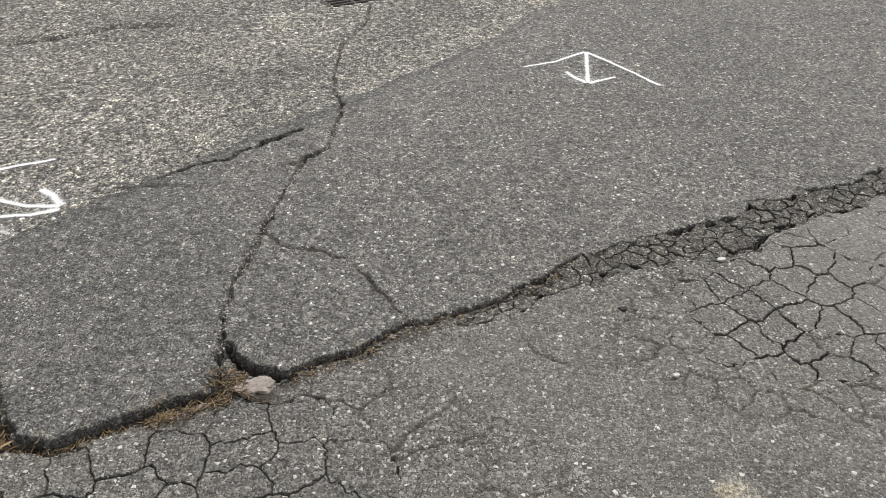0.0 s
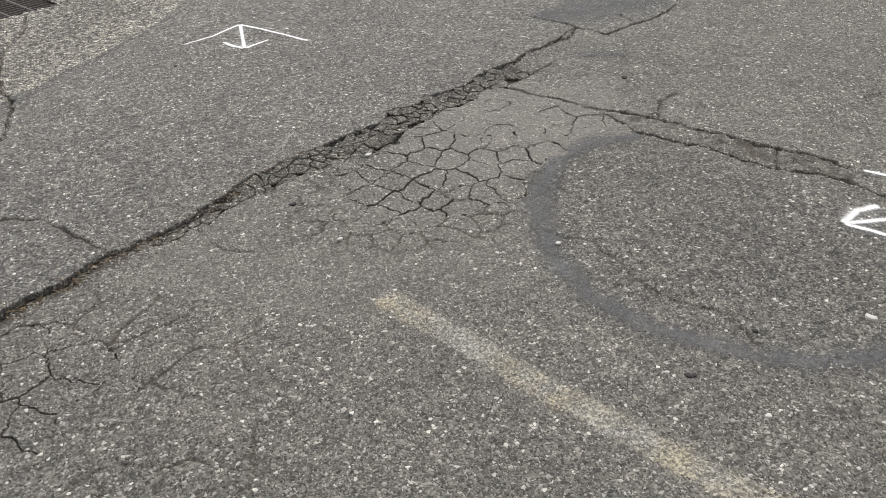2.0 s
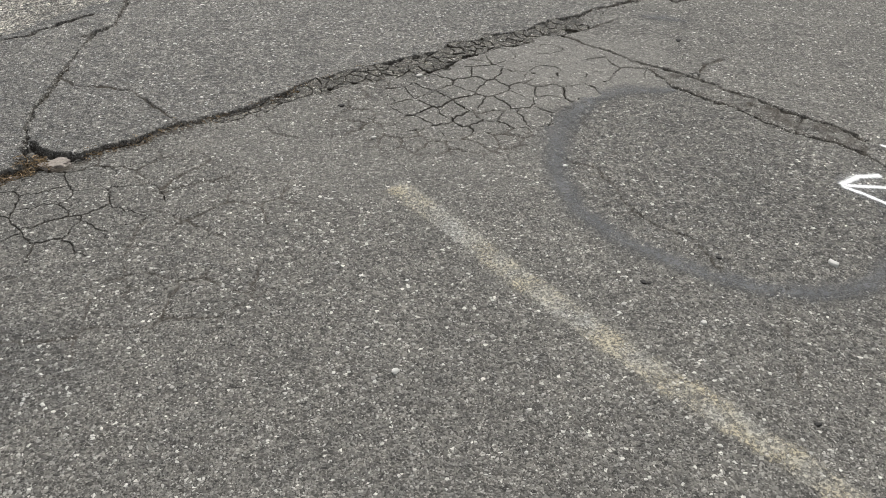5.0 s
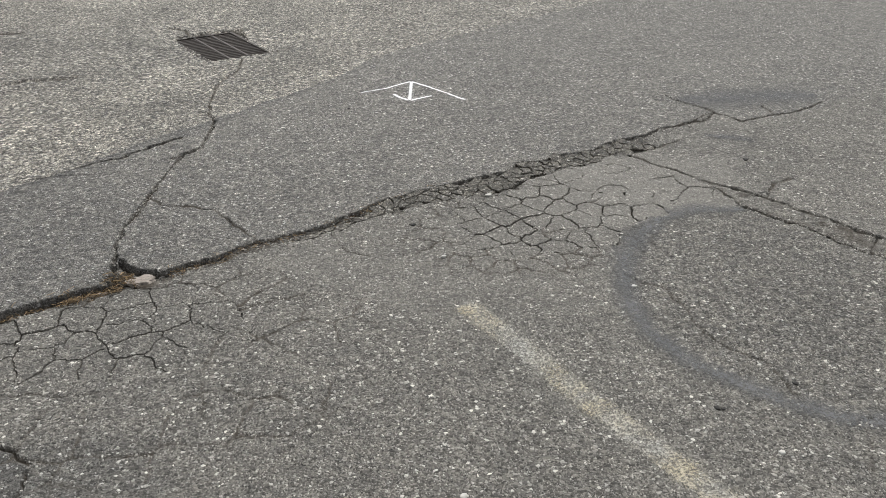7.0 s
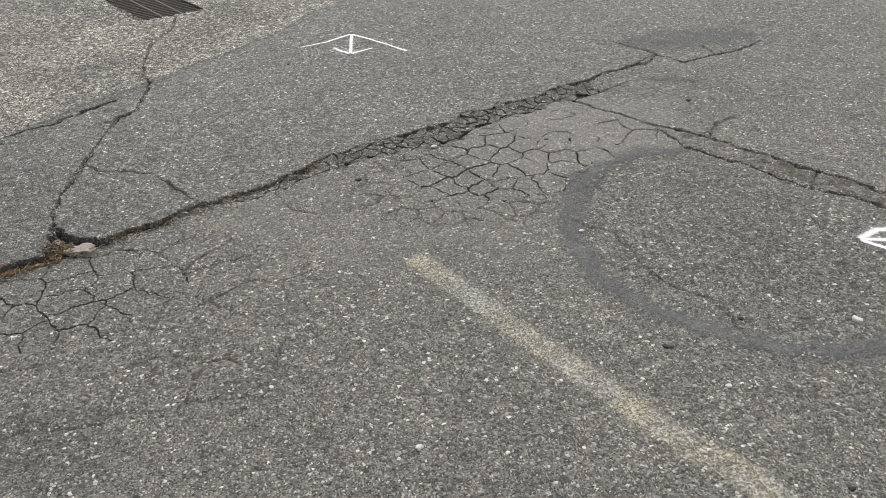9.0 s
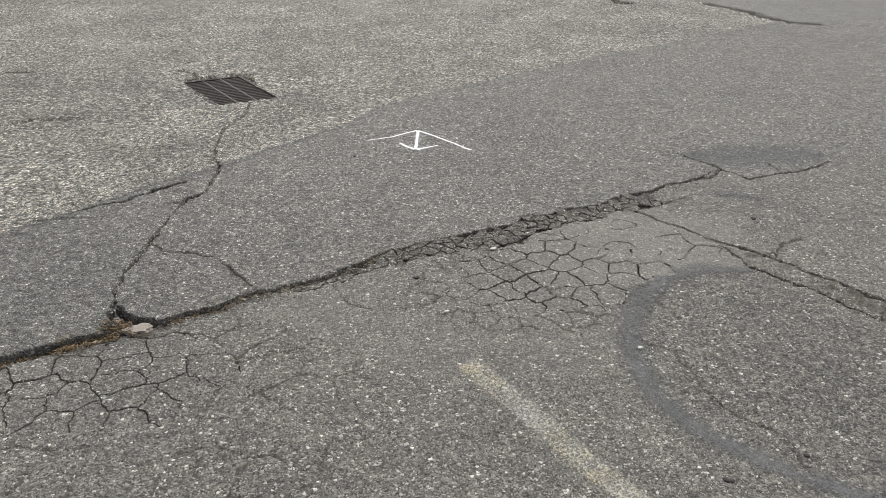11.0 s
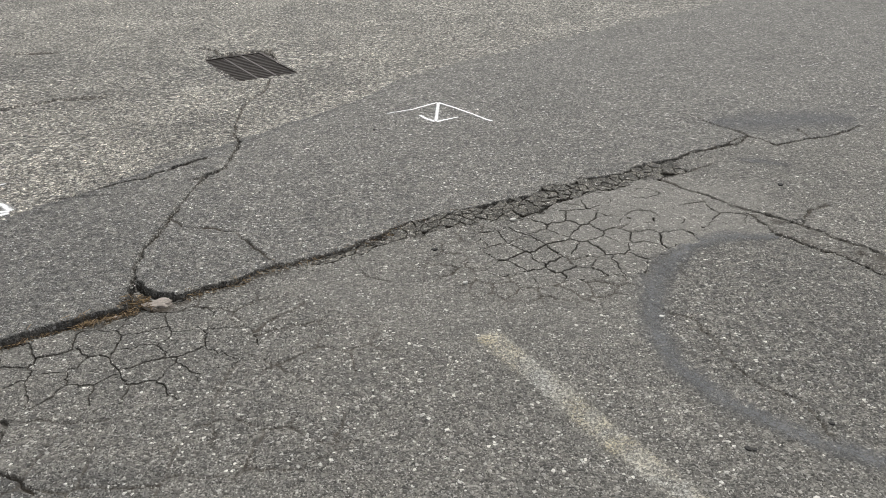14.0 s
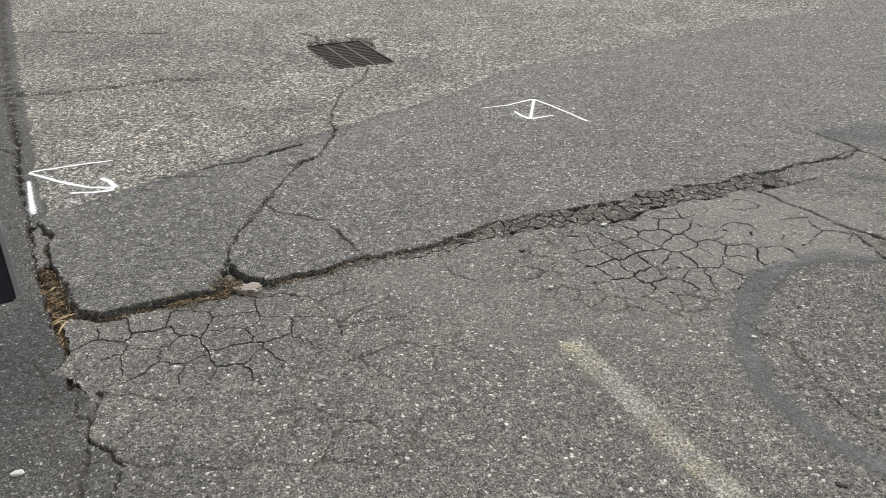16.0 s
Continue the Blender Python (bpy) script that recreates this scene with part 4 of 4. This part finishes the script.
def on_line(line, spread, bias=0.0):
    def place(rs):
        k = rs.randint(len(line) - 1)
        t = rs.rand()
        (ax, ay), (bx, by) = line[k], line[k + 1]
        ln = math.hypot(bx - ax, by - ay)
        off = rs.normal(bias, spread)
        return ax + (bx - ax) * t + (by - ay) / ln * off, ay + (by - ay) * t - (bx - ax) / ln * off
    return place


def in_poly(poly):
    px, py = [p[0] for p in poly], [p[1] for p in poly]
    def place(rs):
        while True:
            x, y = rs.uniform(min(px), max(px)), rs.uniform(min(py), max(py))
            if inside(np.array([x]), np.array([y]), poly)[0]:
                return x, y
    return place


def needle(long, thick):
    def make(rs, x, y, z):
        n, a, up = long * rs.uniform(0.4, 1.2), rs.uniform(0, 2 * math.pi), rs.uniform(0, 0.35)
        dx, dy = math.cos(a) * n / 2, math.sin(a) * n / 2
        r = thick * rs.uniform(0.6, 1.3)
        z = z + r + 0.001 + rs.uniform(0, 0.012)
        dz = n / 2 * up
        vs = []
        for k in (-1, 0, 1):
            bow = (1 - abs(k)) * n * 0.06
            for q in range(3):
                t = 2.094 * q
                vs.append((x + dx * k - dy / n * 2 * (r * math.cos(t) + bow), y + dy * k + dx / n * 2 * (r * math.cos(t) + bow), z + dz * k * 0.5 + dz * 0.5 + r * math.sin(t)))
        fs = [(i + q, i + (q + 1) % 3, i + 3 + (q + 1) % 3, i + 3 + q) for i in (0, 3) for q in range(3)]
        return vs, fs + [(0, 2, 1), (6, 7, 8)]
    return make


def grain_stone(lo, hi):
    def make(rs, x, y, z):
        r = rs.uniform(lo, hi)
        a = rs.uniform(0, 6.28)
        vs = []
        for k in range(5):
            t = a + k * 1.2566
            q = r * rs.uniform(0.65, 1.15)
            vs.append((x + q * math.cos(t), y + q * math.sin(t), z - r * 0.15))
        for k in range(5):
            t = a + k * 1.2566 + 0.3
            q = r * rs.uniform(0.4, 0.75)
            vs.append((x + q * math.cos(t), y + q * math.sin(t), z + r * rs.uniform(0.3, 0.55)))
        fs = [(i, (i + 1) % 5, 5 + (i + 1) % 5, 5 + i) for i in range(5)]
        return vs, fs + [(5, 6, 7, 8, 9)]
    return make


scatter("leaf_litter", 900, in_poly(SOIL_POLY), needle(0.035, 0.0011), NEEDLES, "dry brown needles and grass in the broken corner", "litter", 1)
scatter("leaf_litter", 620, on_line(STRIP_LOW[:6], 0.018, 0.026), needle(0.030, 0.0009), NEEDLES, "dry brown needles in the gutter below the edge", "litter", 2)
scatter("leaf_litter", 260, in_poly([(-0.825, 2.606), (-0.703, 2.626), (-0.722, 2.725), (-0.812, 2.745)]), needle(0.03, 0.0010), NEEDLES, "dry orange-brown needles in the pothole", "litter", 3)
scatter("leaf_litter", 500, on_line(STRIP_MID[4:] + STRIP_RIGHT[1:4], 0.016, 0.024), needle(0.018, 0.0008), NEEDLES, "fine brown needles along the broken edge", "litter", 4)
scatter("gravel", 1500, on_line(STRIP_MID[4:] + STRIP_RIGHT[1:], 0.03, 0.03), grain_stone(0.002, 0.006), GRAVEL, "loose grey gravel along the broken edge", "gravel", 5)
scatter("gravel", 500, on_line(STRIP_LOW, 0.015, 0.02), grain_stone(0.002, 0.005), GRAVEL, "loose grey gravel in the gutter", "gravel", 6)
scatter("gravel", 5200, in_poly([(-1.174, 1.217), (2.734, 0.821), (2.733, 2.609), (1.429, 3.319), (0.179, 3.008), (-1.050, 2.407)]), grain_stone(0.0018, 0.0052), GRAVEL, "stones standing proud of the worn asphalt", "gravel", 7)

scatter("asphalt_crumbs", 420, on_line(STRIP_LOW + STRIP_MID[1:], 0.010, 0.012), grain_stone(0.003, 0.009), GRIT, "dark crumbs broken from the strip's edge", "gravel", 11)
scatter("asphalt_crumbs", 4200, in_poly(BAND_POLY), grain_stone(0.002, 0.008), GRIT, "dark crumbs on the broken band", "gravel", 12)
scatter("gravel", 700, on_line(MAIN, 0.006), grain_stone(0.002, 0.005), GRAVEL, "loose crumbs filling the long crack", "gravel", 8)
scatter("gravel", 500, on_line(SEAM[1:] + SEAM_LOW[1:6], 0.012), grain_stone(0.002, 0.006), GRAVEL, "loose crumbs filling the seam", "gravel", 9)
scatter("gravel", 400, on_line(CROSS[:10], 0.010), grain_stone(0.002, 0.005), GRAVEL, "loose crumbs along the cross crack", "gravel", 10)

for x, y, a, n in ((-1.261, 2.490, 56, 0.092), (-1.264, 2.459, 59, 0.049), (-1.242, 2.441, 95, 0.086), (-1.253, 2.416, 14, 0.025), (-1.215, 2.401, 13, 0.026), (-1.343, 2.593, 32, 0.009), (-1.374, 2.674, 86, 0.040)):
    bm = bmesh.new()
    w = 0.005
    prev = None
    for k in range(7):
        t = k / 6 - 0.5
        wide = w * (1 - 1.2 * abs(t))
        zz = 0.006 * (1 - 4 * t * t)
        cur = [bm.verts.new(p) for p in ((t * n, -wide, zz), (t * n, 0, zz + 0.0025), (t * n, wide, zz), (t * n, 0, zz - 0.001))]
        if prev:
            for i in range(4):
                bm.faces.new((prev[i], prev[(i + 1) % 4], cur[(i + 1) % 4], cur[i]))
        prev = cur
    ob = part("straw", bm, STRAW)
    ob.matrix_world = pose(x, y, height_at(x, y) + 0.014, 0, 6, a)
    tagged(ob, "pale dry straw blade lying on the litter", "straw", "straw blades in the corner")


# ---- lot's edge: unidentified dark thing built as a panel, its unseen post added ----
def slab(bm, corner, along, up, deep, length, height, thick, bevel):
    """A bevelled upright slab from its lower corner."""
    a, u, d = Vector(along).normalized() * length, Vector(up) * height, Vector(deep).normalized() * thick
    vs = [bm.verts.new(Vector(corner) + a * i + u * j + d * k) for i in (0, 1) for j in (0, 1) for k in (0, 1)]
    for f in ((0, 1, 3, 2), (4, 6, 7, 5), (0, 4, 5, 1), (2, 3, 7, 6), (0, 2, 6, 4), (1, 5, 7, 3)):
        bm.faces.new([vs[i] for i in f])
    bmesh.ops.recalc_face_normals(bm, faces=bm.faces)
    bmesh.ops.bevel(bm, geom=bm.edges[:], offset=bevel, segments=2, affect="EDGES")
    return bm


SIDE, DEEP = Vector((-0.86, -0.51, 0)), Vector((-0.51, 0.86, 0))
panel = tagged(anchor("unknown_panel", -0.933, 0.975, 0.0), "unidentified dark thing built as a navy panel with pale steel edge, post added", "sign")
under("board", slab(bmesh.new(), Vector((-0.584, 1.185, 0.880)) + SIDE * 0.007, SIDE, (0, 0, 1), DEEP, 0.42, 0.42, 0.02, 0.003), NAVY, panel)
under("edge_strip", slab(bmesh.new(), (-0.584, 1.185, 0.886), SIDE, (0, 0, 1), DEEP, 0.0065, 0.41, 0.024, 0.002), STEEL, panel, "pale steel edge strip")
# the post is added to hold the panel up; it stays out of view
bm = bmesh.new()
bmesh.ops.create_cone(bm, cap_ends=True, segments=20, radius1=0.024, radius2=0.024, depth=1.32)
bmesh.ops.translate(bm, verts=bm.verts, vec=(-0.938, 1.010, 0.655))
under("post", bm, STEEL, panel, "added galvanised steel post, unseen")
